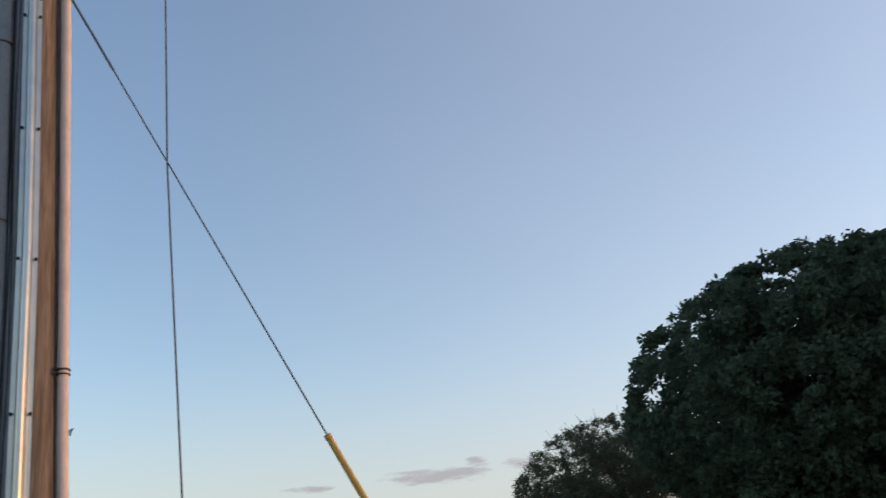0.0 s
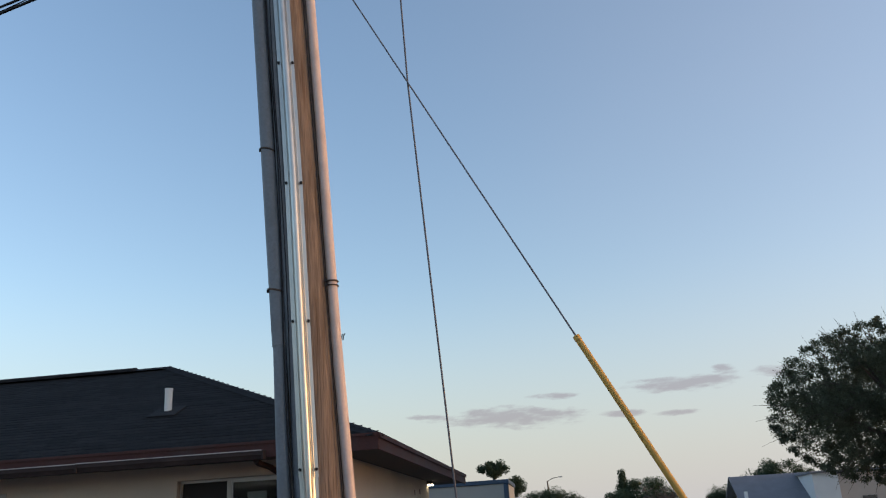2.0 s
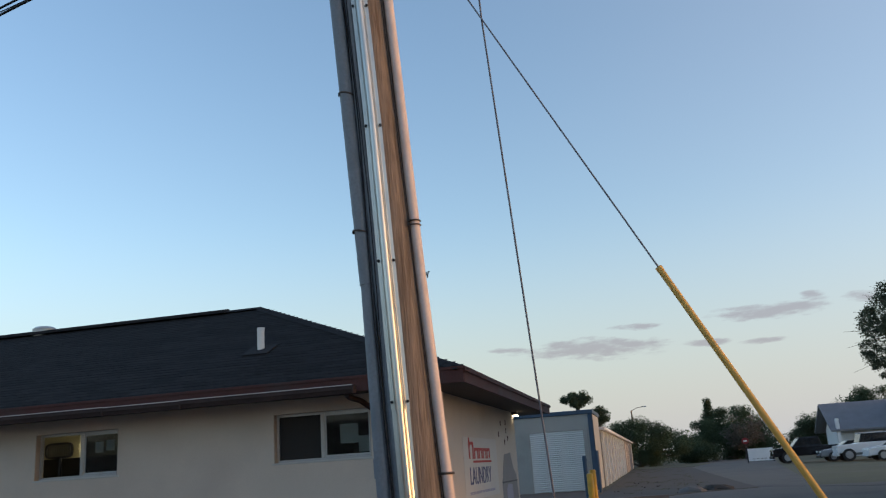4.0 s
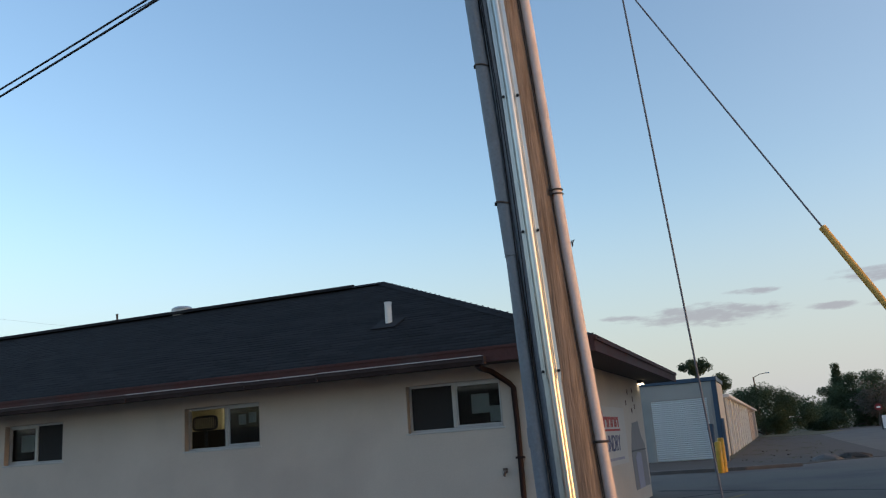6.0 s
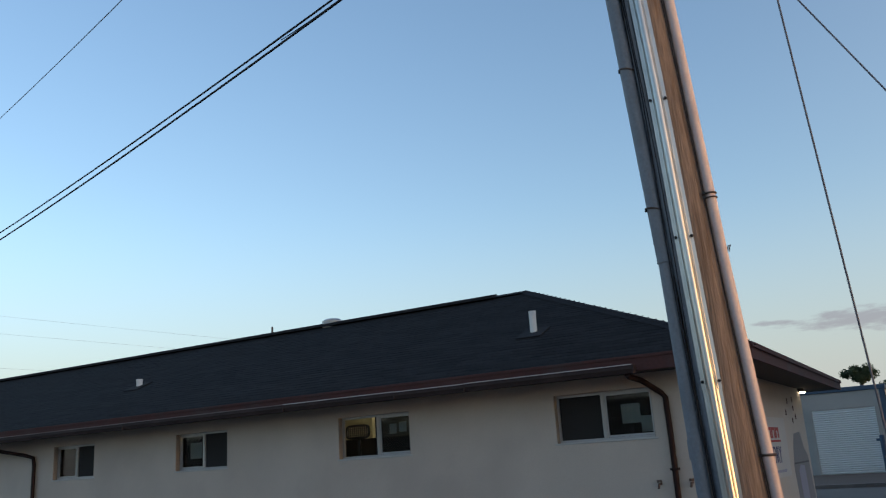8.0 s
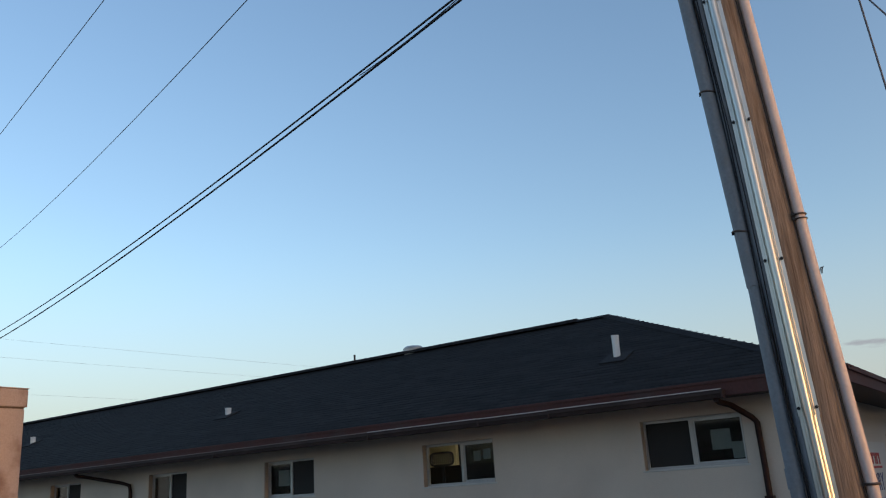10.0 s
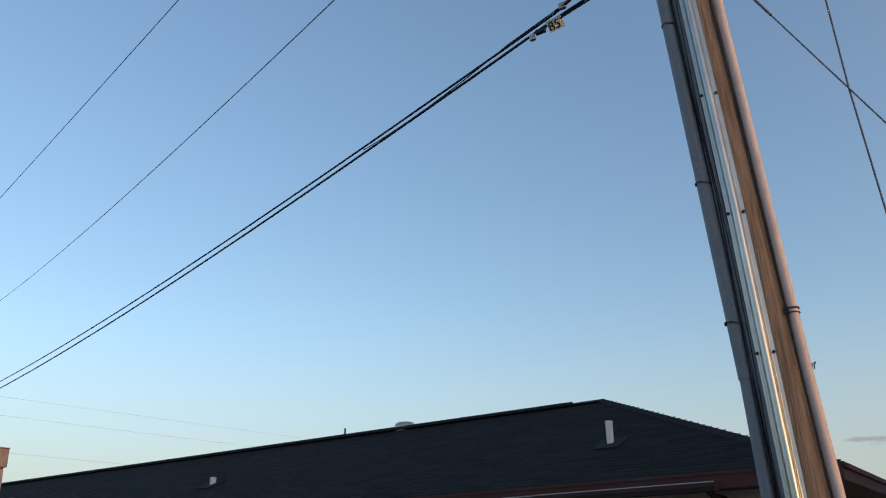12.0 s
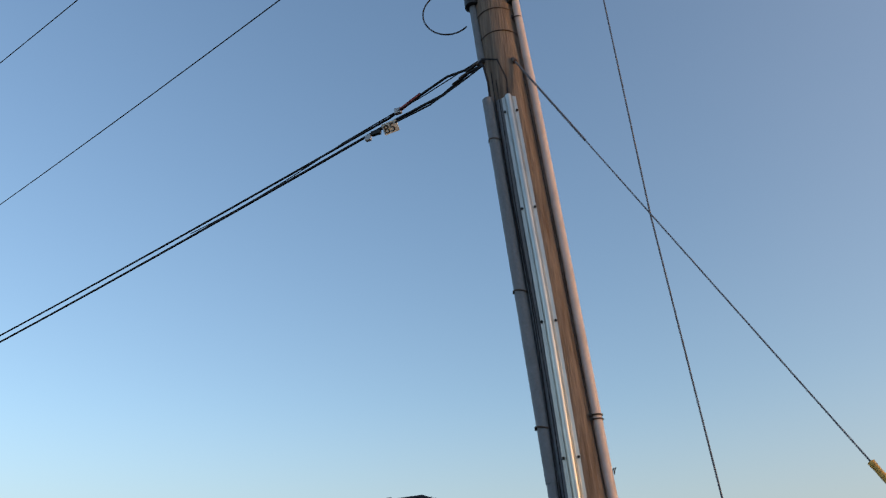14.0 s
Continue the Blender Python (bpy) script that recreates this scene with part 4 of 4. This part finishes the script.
part("steel_clip", Mesh().box(-.035, .035, -.02, .02, -.03, .03, Matrix.Translation(TAG.lerp(ATT, .10) + Vector((0, 0, .075)))), M_ALU, fit_, "", 0.006)
part("black_clip", Mesh().box(-.05, .05, -.02, .02, -.022, .022, Matrix.Translation(TAG + Vector((-.16, .02, -.05)))), M_BOLT, fit_, "", 0.006)
part("tail_clip", Mesh().box(-.03, .03, -.02, .02, -.03, .03, Matrix.Translation(TAG + Vector((-.26, .05, -.06)))), M_ALU, fit_, "", 0.006)
tagt = thing("cable_tag", TAG, "small pale plastic cable tag with dark numerals", "tag")
TP = TAG + Vector((0.02, -.03, -.075))
TM = look(TP, TP * 2 - Vector((-.2, -.4, 1.4))) @ pose(0, 0, 0, 0, 0, 20)
part("plate", Mesh().box(-.075, .075, -.055, .055, -.003, .003, TM), M_PAPER, tagt, "", 0.002)
cu = letters("85", 0.115, (0, 0, 0), (0, 0, 0), M_BOLT, tagt, "numerals")
cu.data.transform(TM @ Matrix.Translation((-.068, -.042, .004)))
# splice case at the pole's side above the cables
sp = thing("splice_case", at_pole(-.22, -.06, 6.93), "black cable splice case on the pole", "splice case")
part("case", pole_tube([(-.22, -.06, 6.88), (-.22, -.06, 6.92), (-.21, -.06, 7.05), (-.21, -.06, 7.12)], 0.07, 16), M_BLACKPL, sp, smooth=True)
# two thinner power lines higher up
wire("power_line", sag((-1.95, 4.86, 8.27), (-48.0, 20.07, 13.94), 0.95), 0.0075, M_CABLE, "thin black overhead power line", "power line", "overhead lines")
wire("power_line", sag((-2.1, 4.72, 10.55), (-48.0, 16.17, 11.73), 0.23), 0.0075, M_CABLE, "thin black overhead power line", "power line", "overhead lines")
part("crossarm", Mesh().box(-1.55, .9, -.06, .06, 10.30, 10.42, POLE @ Matrix.Rotation(radians(58), 4, "Z")), M_WOOD, pole, "", 0.01)
part("line_bracket", pole_tube([(0, 0, 7.98), (.1, -.45, 8.02)], 0.02, 8), M_STEEL, pole)
# guy wires
GT, GB = Vector((-1.722, 5.195, 6.073)), Vector((0.113, 4.724, 2.338))
GG = GB + (GB - GT) * (GB.z / (GT.z - GB.z))
guy = thing("guy_wire", GG, "steel guy wire with a yellow plastic guard, anchored in the ground", "guy wire", "guy wires")
part("strand", Mesh().tube([GT, GG], 0.0053, 10), M_WIRE, guy, smooth=True)
part("grip", Mesh().tube([GT, GT.lerp(GB, .28)], 0.0095, 10), M_WIRE, guy, smooth=True)
part("yellow_guard", Mesh().tube([GB, GG], 0.0185, 16), M_YELLOW, guy, "yellow plastic guard", smooth=True)
part("guard_lip", Mesh().tube([GB + (GT - GB).normalized() * .012, GB - (GT - GB).normalized() * .015], 0.0205, 16), M_YELLOW, guy)
part("anchor_eye", Mesh().tube([GT, at_pole(.05, -.16, 6.12)], 0.02, 8), M_STEEL, guy)
S0, SC, S1 = Vector((-0.575, 5.01, 0)), Vector((-0.82, 4.97, 4.23)), Vector((-0.97, 4.925, 9.4))
guy2 = thing("guy_wire", S0, "steel guy wire dropping straight to the ground beside the pole", "guy wire", "guy wires")
part("strand", Mesh().tube([S0, SC, S1], 0.006, 10), M_WIRE, guy2, smooth=True)
part("strut", Mesh().tube([S1, at_pole(.1, 0, 9.4)], 0.03, 8), M_STEEL, guy2)
# distant lines behind the roof
for k, (z, x) in enumerate(((15.0, -60), (14.0, -62), (11.5, -63.5))):
    wire("distant_line", sag((x - 6, 10, z), (x + 12, 140, z), 0.6, 20), 0.006, M_WIRE, "faint distant overhead line", "power line", "distant lines", 5)

for x, y in ((-67.5, 10.0), (-50.0, 140.0)):
    fp = thing("utility_pole", (x, y, 0), "distant wooden utility pole carrying lines", "pole", "distant poles")
    part("timber", Mesh().tube([(x, y, -.2), (x, y, 15.8)], [.2, .13], 10), M_WOOD, fp, smooth=True)
    part("crossarm", Mesh().box(x - 4.0, x + 4.0, y - .07, y + .07, 11.38, 11.5), M_WOOD, fp)
    part("crossarm", Mesh().box(x - 4.0, x + 4.0, y - .07, y + .07, 13.88, 14.0), M_WOOD, fp)
    part("crossarm", Mesh().box(x - 4.0, x + 4.0, y - .07, y + .07, 14.88, 15.0), M_WOOD, fp)

# ---- neighbouring pink stucco wall end ----
nb = thing("pink_stucco_wall", (-11.2, 2, 0), "peeling pinkish stucco wall end with a capped top", "wall")
part("wall_body", Mesh().box(-12.6, -10.415, -1.0, 5.075, 0, 2.70), M_PINKWALL, nb, "", 0.02)
part("cap_band", Mesh().box(-12.68, -10.395, -1.0, 5.095, 2.715, 2.93), M_PINKWALL, nb, "", 0.015)
part("joint_line", Mesh().box(-12.6, -10.425, -1.0, 5.065, 2.70, 2.715), M_STEEL, nb)
part("coping", Mesh().box(-12.7, -10.39, -1.0, 5.10, 2.931, 2.945), M_PINKWALL, nb, "", 0.006)

# ---- storage units beyond the lot ----
SX0, SX1, SY = -6.34, -2.52, 37.7
store = thing("storage_building", (-4.1, 37.7, 0), "pale metal storage building with blue trim and roll-up doors", "storage building")
part("front_block", Mesh().box(SX0, SX1, SY, SY + 4.5, 0, 3.22), M_STORWALL, store)
part("top_trim", Mesh().box(SX0 - .06, SX1 + .06, SY - .06, SY + 4.55, 3.225, 3.40), M_BLUE, store, "blue metal roof trim", 0.02)
for x in (SX0 - .03, SX1 - .17):
    part("corner_trim", Mesh().box(x, x + .2, SY - .035, SY, 0, 3.22), M_BLUE, store, "blue corner trim")
part("side_trim", Mesh().box(SX1, SX1 + .03, SY - .035, SY + .25, 0, 3.22), M_BLUE, store, "blue corner trim")
door = part("roll_up_door", Mesh().box(-5.27, -2.95, SY - .012, SY - .004, .03, 2.55), M_STORDOOR, store, "white ribbed roll-up door")
slat = None
for i in range(30):
    z = .04 + i * .0836
    if slat is None:
        slat = part("slat", Mesh().prism([(SY - .012, z), (SY - .04, z + .018), (SY - .04, z + .055), (SY - .012, z + .075)], "x", -5.27, -2.95), M_STORDOOR, door)
        first = z
    else:
        c = slat.copy()
        scene.collection.objects.link(c)
        c.location = slat.location + Vector((0, 0, z - first))
part("door_frame", Mesh().box(-5.41, -5.28, SY - .05, SY - .001, 0, 2.68).box(-2.94, -2.81, SY - .05, SY - .001, 0, 2.68).box(-5.28, -2.94, SY - .05, SY - .001, 2.56, 2.68), M_STORWALL, store)
part("latch", Mesh().box(-3.1, -2.9, SY - .09, SY - .05, 1.22, 1.32), M_BLUE, store)
part("long_block", Mesh().box(SX0, SX1 + .05, SY + 4.6, 98, 0, 2.62), M_STORWALL, store)
part("long_roof", Mesh().box(SX0 - .1, SX1 + .28, SY + 4.6, 98.2, 2.63, 2.78), M_CARWHITE, store, "white metal roof edge", 0.02)
post = None
for i in range(15):
    y = SY + 5.2 + i * 3.45
    tan = 9 <= i <= 11
    part("unit_door", Mesh().box(SX1 + .055, SX1 + .08, y + .45, y + 2.95, .03, 2.35), M_STORTAN if tan else (M_STORSHADE if i < 9 else M_BLUE), store, "closed unit door")
    part("pilaster", Mesh().box(SX1 + .055, SX1 + .13, y - .1, y + .28, 0, 2.6), M_CARWHITE if i < 9 else M_STORTAN, store, "white pilaster", 0.01)
def bollard(x, y, h, r, m, lab, cap):
    b = thing("bollard", (x, y, 0), lab, "bollard", "bollards")
    part("shaft", Mesh().tube([(x, y, 0), (x, y, h - .04), (x, y, h)], [r, r, r * .75], 16), m, b, smooth=True)
    if cap:
        part("blue_post", Mesh().tube([(x - .12, y + .14, 0), (x - .12, y + .14, cap)], .065, 12), M_BLUE, b, "blue steel post", smooth=True)
bollard(-2.03, 26.6, .90, .095, M_BOLLARD, "yellow painted bollard with a blue post behind", 1.42)
bollard(-1.96, 26.95, 1.0, .095, M_BOLLARD, "yellow painted bollard beside the storage apron", 0)
b = thing("blue_post", (-2.24, 34.5, 0), "dark blue steel post by the storage door", "post")
part("shaft", Mesh().tube([(-2.24, 34.5, 0), (-2.24, 34.5, 1.62)], .06, 12), M_BLUE, b, smooth=True)

# ---- trees ----
def leaf_cloud(rng, centres, radii, count, size, flat=0.85, wide=0.45):
    """Small leaves scattered through clumps, as one mesh."""
    idx = rng.integers(0, len(centres), count)
    d = rng.normal(size=(count, 3))
    d /= np.linalg.norm(d, axis=1)[:, None]
    rr = 0.98 * rng.random(count) ** 0.45 * rng.normal(1.0, 0.05, count)
    p = centres[idx] + d * (radii[idx] * rr)[:, None] * np.array([1, 1, flat])
    a = rng.normal(size=(count, 3))
    a /= np.linalg.norm(a, axis=1)[:, None]
    b = np.cross(a, rng.normal(size=(count, 3)))
    b /= np.linalg.norm(b, axis=1)[:, None]
    s = size * rng.uniform(0.6, 1.4, count)[:, None]
    v = np.stack([p - a * s, p + b * s * wide, p + a * s, p - b * s * wide], 1).reshape(-1, 3)
    f = np.arange(count * 4).reshape(-1, 4)
    me = bpy.data.meshes.new("crown")
    me.from_pydata(v.tolist(), [], f.tolist())
    return me


def tree(name, x, y, h, base, rx, material, seed, clumps, clump_r, leaves, size, label, trunk=0.25, shape="round", category="tree", group="", limbs=7, tufts=0, tuft_r=0.25, twigs=0, wide=0.45):
    rng = np.random.default_rng(seed)
    t = thing(name, (x, y, 0), label, category, group)
    mid, half = (h + base) / 2, (h - base) / 2
    pts = []
    while len(pts) < clumps:
        q = rng.uniform(-1, 1, 3)
        n = np.linalg.norm(q)
        if n > 1 or n < 0.35:
            continue
        w = rx * (1.0 if shape == "round" else max(0.08, (1 - q[2]) / 2))
        if shape == "dome" and q[2] < 0:
            q[2] *= 0.8
        pts.append((x + q[0] * w, y + q[1] * w, mid + q[2] * half))
    centres = np.array(pts)
    radii = clump_r * rng.uniform(0.55, 1.25, clumps)
    stem = Mesh()
    top = Vector((x + rng.uniform(-.3, .3), y, base + half * 0.9))
    stem.tube([(x, y, -.1), (x + .05, y, base * .5), (x, y + .05, base + .2), top], [trunk * 1.3, trunk, trunk * .85, trunk * .3], 10)
    part("trunk", stem, M_BARK, t, smooth=True)
    for c in centres[rng.choice(clumps, min(limbs, clumps), replace=False)]:
        a = Vector((x, y, base * rng.uniform(.7, 1.1) + .2))
        e = Vector(c)
        part("limb", Mesh().tube([a, a.lerp(e, .5) + Vector((0, 0, .12 * (e - a).length)), e], [trunk * .45, trunk * .28, trunk * .08], 7), M_BARK, t, smooth=True)
    if tufts:
        # small leafy shoots standing out of the crown's skin
        q = rng.normal(size=(tufts, 3))
        q /= np.linalg.norm(q, axis=1)[:, None]
        grow = (1 + clump_r * 0.75 / rx * rng.uniform(0.75, 1.25, tufts))[:, None]
        shoots = np.array([x, y, mid]) + q * grow * np.array([rx, rx, half])
        share = int(leaves * 0.3)
        rim = part("outer_crown", leaf_cloud(rng, shoots, tuft_r * rng.uniform(0.6, 1.4, tufts), share, size, 0.9, wide), material, t)
        rim["kind"] = "stuff"
        leaves -= share
    if twigs:
        g = Mesh()
        for k in range(twigs):
            q = rng.normal(size=3)
            q = Vector(q / np.linalg.norm(q))
            a = Vector((x + q.x * rx * .9, y + q.y * rx * .9, mid + q.z * half * .9))
            e = Vector((x + q.x * rx, y + q.y * rx, mid + q.z * half)) + q * clump_r * rng.uniform(.7, 1.5) + Vector(rng.normal(0, .12, 3))
            g.tube([a, a.lerp(e, .5) + Vector(rng.normal(0, .05, 3)), e], [.014, .009, .004], 4)
        fringe = part("twig_fringe", g, M_BARK, t)
        fringe["kind"] = "stuff"
    part("crown", leaf_cloud(rng, centres, radii, leaves, size, 0.85, wide), material, t)
    return t


def polar(az, d):
    return d * math.sin(radians(az)), d * math.cos(radians(az))
x, y = polar(34.6, 23.0)
tree("oak_tree", x, y, 8.35, 2.2, 4.7, M_LEAFOAK, 3, 430, 0.72, 300000, 0.064, "large dense dark green oak tree", 0.42, "round", limbs=12, tufts=900, tuft_r=0.22, wide=0.62)
x, y = polar(37, 25.0)
tree("shrub", x, y, 4.6, 0.3, 6.3, M_LEAFOAK, 4, 200, 1.0, 110000, 0.08, "dense dark green shrub under an oak", 0.2, category="shrub", limbs=6)
x, y = polar(52, 27.0)
tree("oak_tree", x, y, 11.0, 1.5, 7.2, M_LEAFOAK, 5, 300, 1.0, 210000, 0.078, "tall dark oak tree behind another oak", 0.45, "round", limbs=10, tufts=500, tuft_r=0.25, wide=0.6)
x, y = polar(21.2, 30.0)
tree("small_leaved_tree", x, y, 6.65, 2.1, 3.85, M_LEAFFINE, 8, 420, 0.5, 190000, 0.040, "round olive-green tree with fine small leaves", 0.22, "round", limbs=12, tufts=700, tuft_r=0.17, twigs=420)
# distant trees
tree("roadside_tree", -1.8, 104, 5.1, -0.2, 5.6, M_LEAFFAR, 21, 70, 1.2, 48960, 0.086, "broad green roadside tree", 0.3, group="distant trees")
tree("roadside_tree", 4.9, 112, 2.4, 0.1, 2.4, M_LEAFFAR, 22, 50, 1.0, 27200, 0.086, "low green roadside tree", 0.25, group="distant trees")
tree("roadside_tree", 10.4, 122, 6.4, 0.0, 5.4, M_LEAFFAR, 23, 80, 1.4, 48960, 0.101, "dark broad tree beyond the lane", 0.35, group="distant trees")
tree("dry_tree", 11.2, 116, 5.4, 1.4, 2.6, M_LEAFDRY, 24, 40, 0.9, 3500, 0.13, "greyish half-bare tree before darker trees", 0.22, group="distant trees", limbs=16)
tree("conifer", 7.8, 125, 8.4, 1.0, 2.0, M_LEAFFAR, 25, 60, 0.7, 9520, 0.108, "pointed dark green conifer beyond the lane", 0.2, "cone", group="distant trees")
tree("roadside_tree", 21.6, 120, 5.0, 0.8, 4.2, M_LEAFFAR, 26, 60, 1.2, 29920, 0.094, "dark tree beyond the parked cars", 0.3, group="distant trees")
tree("roadside_tree", 25.0, 108, 7.0, 0.8, 4.2, M_LEAFFAR, 27, 60, 1.2, 29920, 0.094, "dark tree behind the grey-roofed house", 0.3, group="distant trees")
tree("tall_pine", -7.8, 96, 8.5, 7.0, 1.5, M_LEAFFAR, 28, 34, 0.5, 8840, 0.094, "tall pine with an open rounded crown", 0.18, group="distant trees")
tree("tall_pine", -5.6, 98, 6.5, 5.1, 1.0, M_LEAFFAR, 29, 18, 0.7, 6120, 0.094, "smaller pine beside a taller one", 0.15, group="distant trees")
tree("roadside_tree", -13.5, 92, 5.8, 0.8, 4.2, M_LEAFFAR, 30, 50, 1.1, 27200, 0.086, "green tree behind the storage building", 0.25, group="distant trees")
tree("roadside_tree", -9.5, 120, 5.4, 0.5, 6.0, M_LEAFFAR, 31, 60, 1.2, 27200, 0.094, "dark tree row behind the storage building", 0.3, group="distant trees")
rng = np.random.default_rng(40)
hedge = np.array([(x, 140 + rng.uniform(-4, 6), rng.uniform(0.6, 3.4)) for x in np.linspace(-60, 75, 190)])
me = leaf_cloud(rng, hedge, np.full(len(hedge), 1.9), 50000, 0.2)
tagged(part("far_hedge", me, M_LEAFFAR), "dark distant hedge and scrub along the skyline", "hedge", kind="stuff")
rng = np.random.default_rng(41)
tuft = np.array([(rng.uniform(-2.2, 2.0), rng.uniform(28, 96), 0.03) for i in range(160)])
me = leaf_cloud(rng, tuft, rng.uniform(.15, .45, len(tuft)), 5000, 0.016, 0.12)
tagged(part("grass_tufts", me, M_LEAFFINE), "low weeds and grass tufts along the gravel verge", "grass", kind="stuff")

# ---- far street furniture ----
sg = thing("stop_sign", (10.25, 106, 0), "red octagonal road sign on a grey post", "road sign")
part("post", Mesh().tube([(10.25, 106.05, 0), (10.25, 106.05, 2.5)], .04, 8), M_STEEL, sg)
part("plate", Mesh().prism([(10.25 + .40 * math.cos(math.pi / 8 + k * math.pi / 4), 2.15 + .40 * math.sin(math.pi / 8 + k * math.pi / 4)) for k in range(8)], "y", 105.96, 106.0), M_STOPRED, sg)
part("word_bar", Mesh().box(10.05, 10.45, 105.94, 105.955, 2.07, 2.22), M_PAPER, sg)
bd = thing("notice_board", (9.55, 86, 0), "white blank sign board on posts beside the lane", "sign board")
part("board", Mesh().box(8.4, 10.65, 86, 86.06, .12, 1.25), M_CARWHITE, bd, "", 0.01)
for x in (8.35, 10.65):
    part("post", Mesh().box(x - .06, x + .06, 86.06, 86.16, 0, 1.35), M_BLACKPL, bd)
g = Mesh()
for i in range(5):
    g.box(8.75 + i * .35, 9.0 + i * .35, 85.985, 85.999, .28, .34)
part("writing_bars", g, M_MURAL, bd)
sl = thing("street_lamp", (-2.15, 112, 0), "tall street lamp with a curved arm", "street lamp")
part("mast", Mesh().tube([(-2.15, 112, 0), (-2.35, 112, 6.9)], [.12, .09], 10), M_STEEL, sl, smooth=True)
part("arm", Mesh().tube([(-2.35, 112, 6.85), (-1.6, 112, 7.2), (-.75, 112, 7.3)], .04, 8), M_STEEL, sl, smooth=True)
part("lamp_head", Mesh().box(-.9, -.4, 111.85, 112.15, 7.24, 7.36), M_ALU, sl, "", 0.02)

# ---- grey-roofed house and its neighbours ----
hs = thing("grey_roof_house", (21, 88, 0), "white house with a broad grey gable roof", "house")
part("wall", Mesh().box(16.6, 22.6, 85.6, 92, 0, 2.45), M_HOUSEWALL, hs)
part("roof", Mesh().prism([(84.6, 2.25), (88.8, 4.75), (93, 2.25), (93, 2.4), (88.8, 4.95), (84.6, 2.4)], "x", 15.7, 22.9), M_ROOFGREY, hs)
part("gable_end", Mesh().prism([(85.6, 2.45), (92, 2.45), (88.8, 4.4)], "x", 16.6, 16.8), M_HOUSEWALL, hs)
part("porch_post", Mesh().box(16.2, 16.5, 84.7, 85.0, 0, 3.4), M_CARWHITE, hs)
part("window", Mesh().box(18.0, 19.3, 85.56, 85.6, .9, 1.9), M_CARGLASS, hs, "dark window")
part("door", Mesh().box(20.2, 21.1, 85.55, 85.6, 0, 2.05), M_MURAL, hs)
wh = thing("white_gabled_house", (24.5, 84, 0), "plain white wall of a neighbouring house", "house")
part("front_wall", Mesh().box(22.0, 24.2, 83.0, 90, 0, 4.55), M_HOUSEWALL, wh)
part("side_wall", Mesh().box(24.21, 33, 83.1, 90, 0, 4.4), M_BEIGEWALL, wh)
part("roof", Mesh().box(21.8, 33.2, 82.7, 90.3, 4.56, 4.74), M_ROOFGREY, wh)
part("window", Mesh().box(26, 27.2, 83.05, 83.1, 1.2, 2.4), M_CARGLASS, wh, "dark window")

# ---- parked cars ----
def car(name, x, y, length, width, prof, cabin, paint, label, wheel=.36, heading=180, axles=(.18, .80)):
    """prof and cabin: side outlines in (along, up), the nose at 0."""
    m = pose(x, y, 0, 0, 0, heading) @ Matrix.Translation((-length, -width / 2, 0))
    c = thing(name, (x, y, 0), label, "car", "parked cars")
    def put(mesh):
        mesh.v = [tuple(m @ Vector(p)) for p in mesh.v]
        return mesh
    flip = lambda poly: [(length - a, b) for a, b in poly]
    body = part("body", put(Mesh().prism(flip(prof), "y", 0, width)), paint, c, "", 0.05)
    part("cabin_glass", put(Mesh().prism(flip(cabin), "y", .07, width - .07)), M_CARGLASS, c, "dark car glass", 0.03)
    top = max(b for a, b in cabin)
    xs = [a for a, b in cabin if b > top - .03]
    part("roof_panel", put(Mesh().box(length - max(xs) - .02, length - min(xs) + .02, .08, width - .08, top - .01, top + .05)), paint, c, "", 0.02)
    for k in axles:
        for s in (0, 1):
            a, yy = length - k * length, s * width
            w = part("wheel", put(Mesh().tube([(a, yy - .1, wheel), (a, yy + .1, wheel)], wheel, 18)), M_TYRE, c)
            yo = -.108 if s == 0 else .104
            part("rim", put(Mesh().tube([(a, yy + yo, wheel), (a, yy + yo + .004, wheel)], wheel * .62, 14)), M_RIM, w, "alloy rim")
    for s in (.1, width - .4):
        part("headlight", put(Mesh().box(length - .06, length + .01, s, s + .3, wheel * 1.9, wheel * 1.9 + .14)), M_PAPER, c, "clear headlight", 0.01)
    part("bumper", put(Mesh().box(length - .1, length + .06, .05, width - .05, wheel * .9, wheel * 1.4)), M_BLACKPL if paint is not M_CARWHITE else paint, c, "", 0.03)
SEDAN = ([(0, .35), (0, .72), (.25, .82), (1.3, .95), (3.9, 1.0), (4.55, .92), (4.6, .35)], [(1.25, .94), (1.95, 1.38), (3.1, 1.42), (3.95, .98)])
TRUCK = ([(0, .5), (0, 1.02), (.2, 1.12), (1.5, 1.2), (3.6, 1.22), (3.65, 1.18), (5.6, 1.18), (5.6, .5)], [(1.45, 1.19), (2.0, 1.80), (3.4, 1.82), (3.6, 1.2)])
JEEP = ([(0, .55), (0, 1.08), (1.35, 1.14), (1.4, 1.2), (3.9, 1.2), (3.9, .5)], [(1.45, 1.19), (1.65, 1.78), (3.75, 1.80), (3.85, 1.2)])
car("pickup_truck", 8.7, 71.5, 5.6, 1.95, *TRUCK, M_CARBLACK, "black pickup truck parked beside the lane", .42)
car("sedan", 11.6, 68.6, 4.6, 1.8, *SEDAN, M_CARSILVER, "silver sedan parked among other cars", .33)
car("off_roader", 12.2, 65.6, 3.9, 1.8, *JEEP, M_CARWHITE, "white boxy off-roader parked among other cars", .42)
car("sedan", 13.2, 61.2, 4.6, 1.8, *SEDAN, M_CARWHITE, "white sedan parked beside the lane", .34)
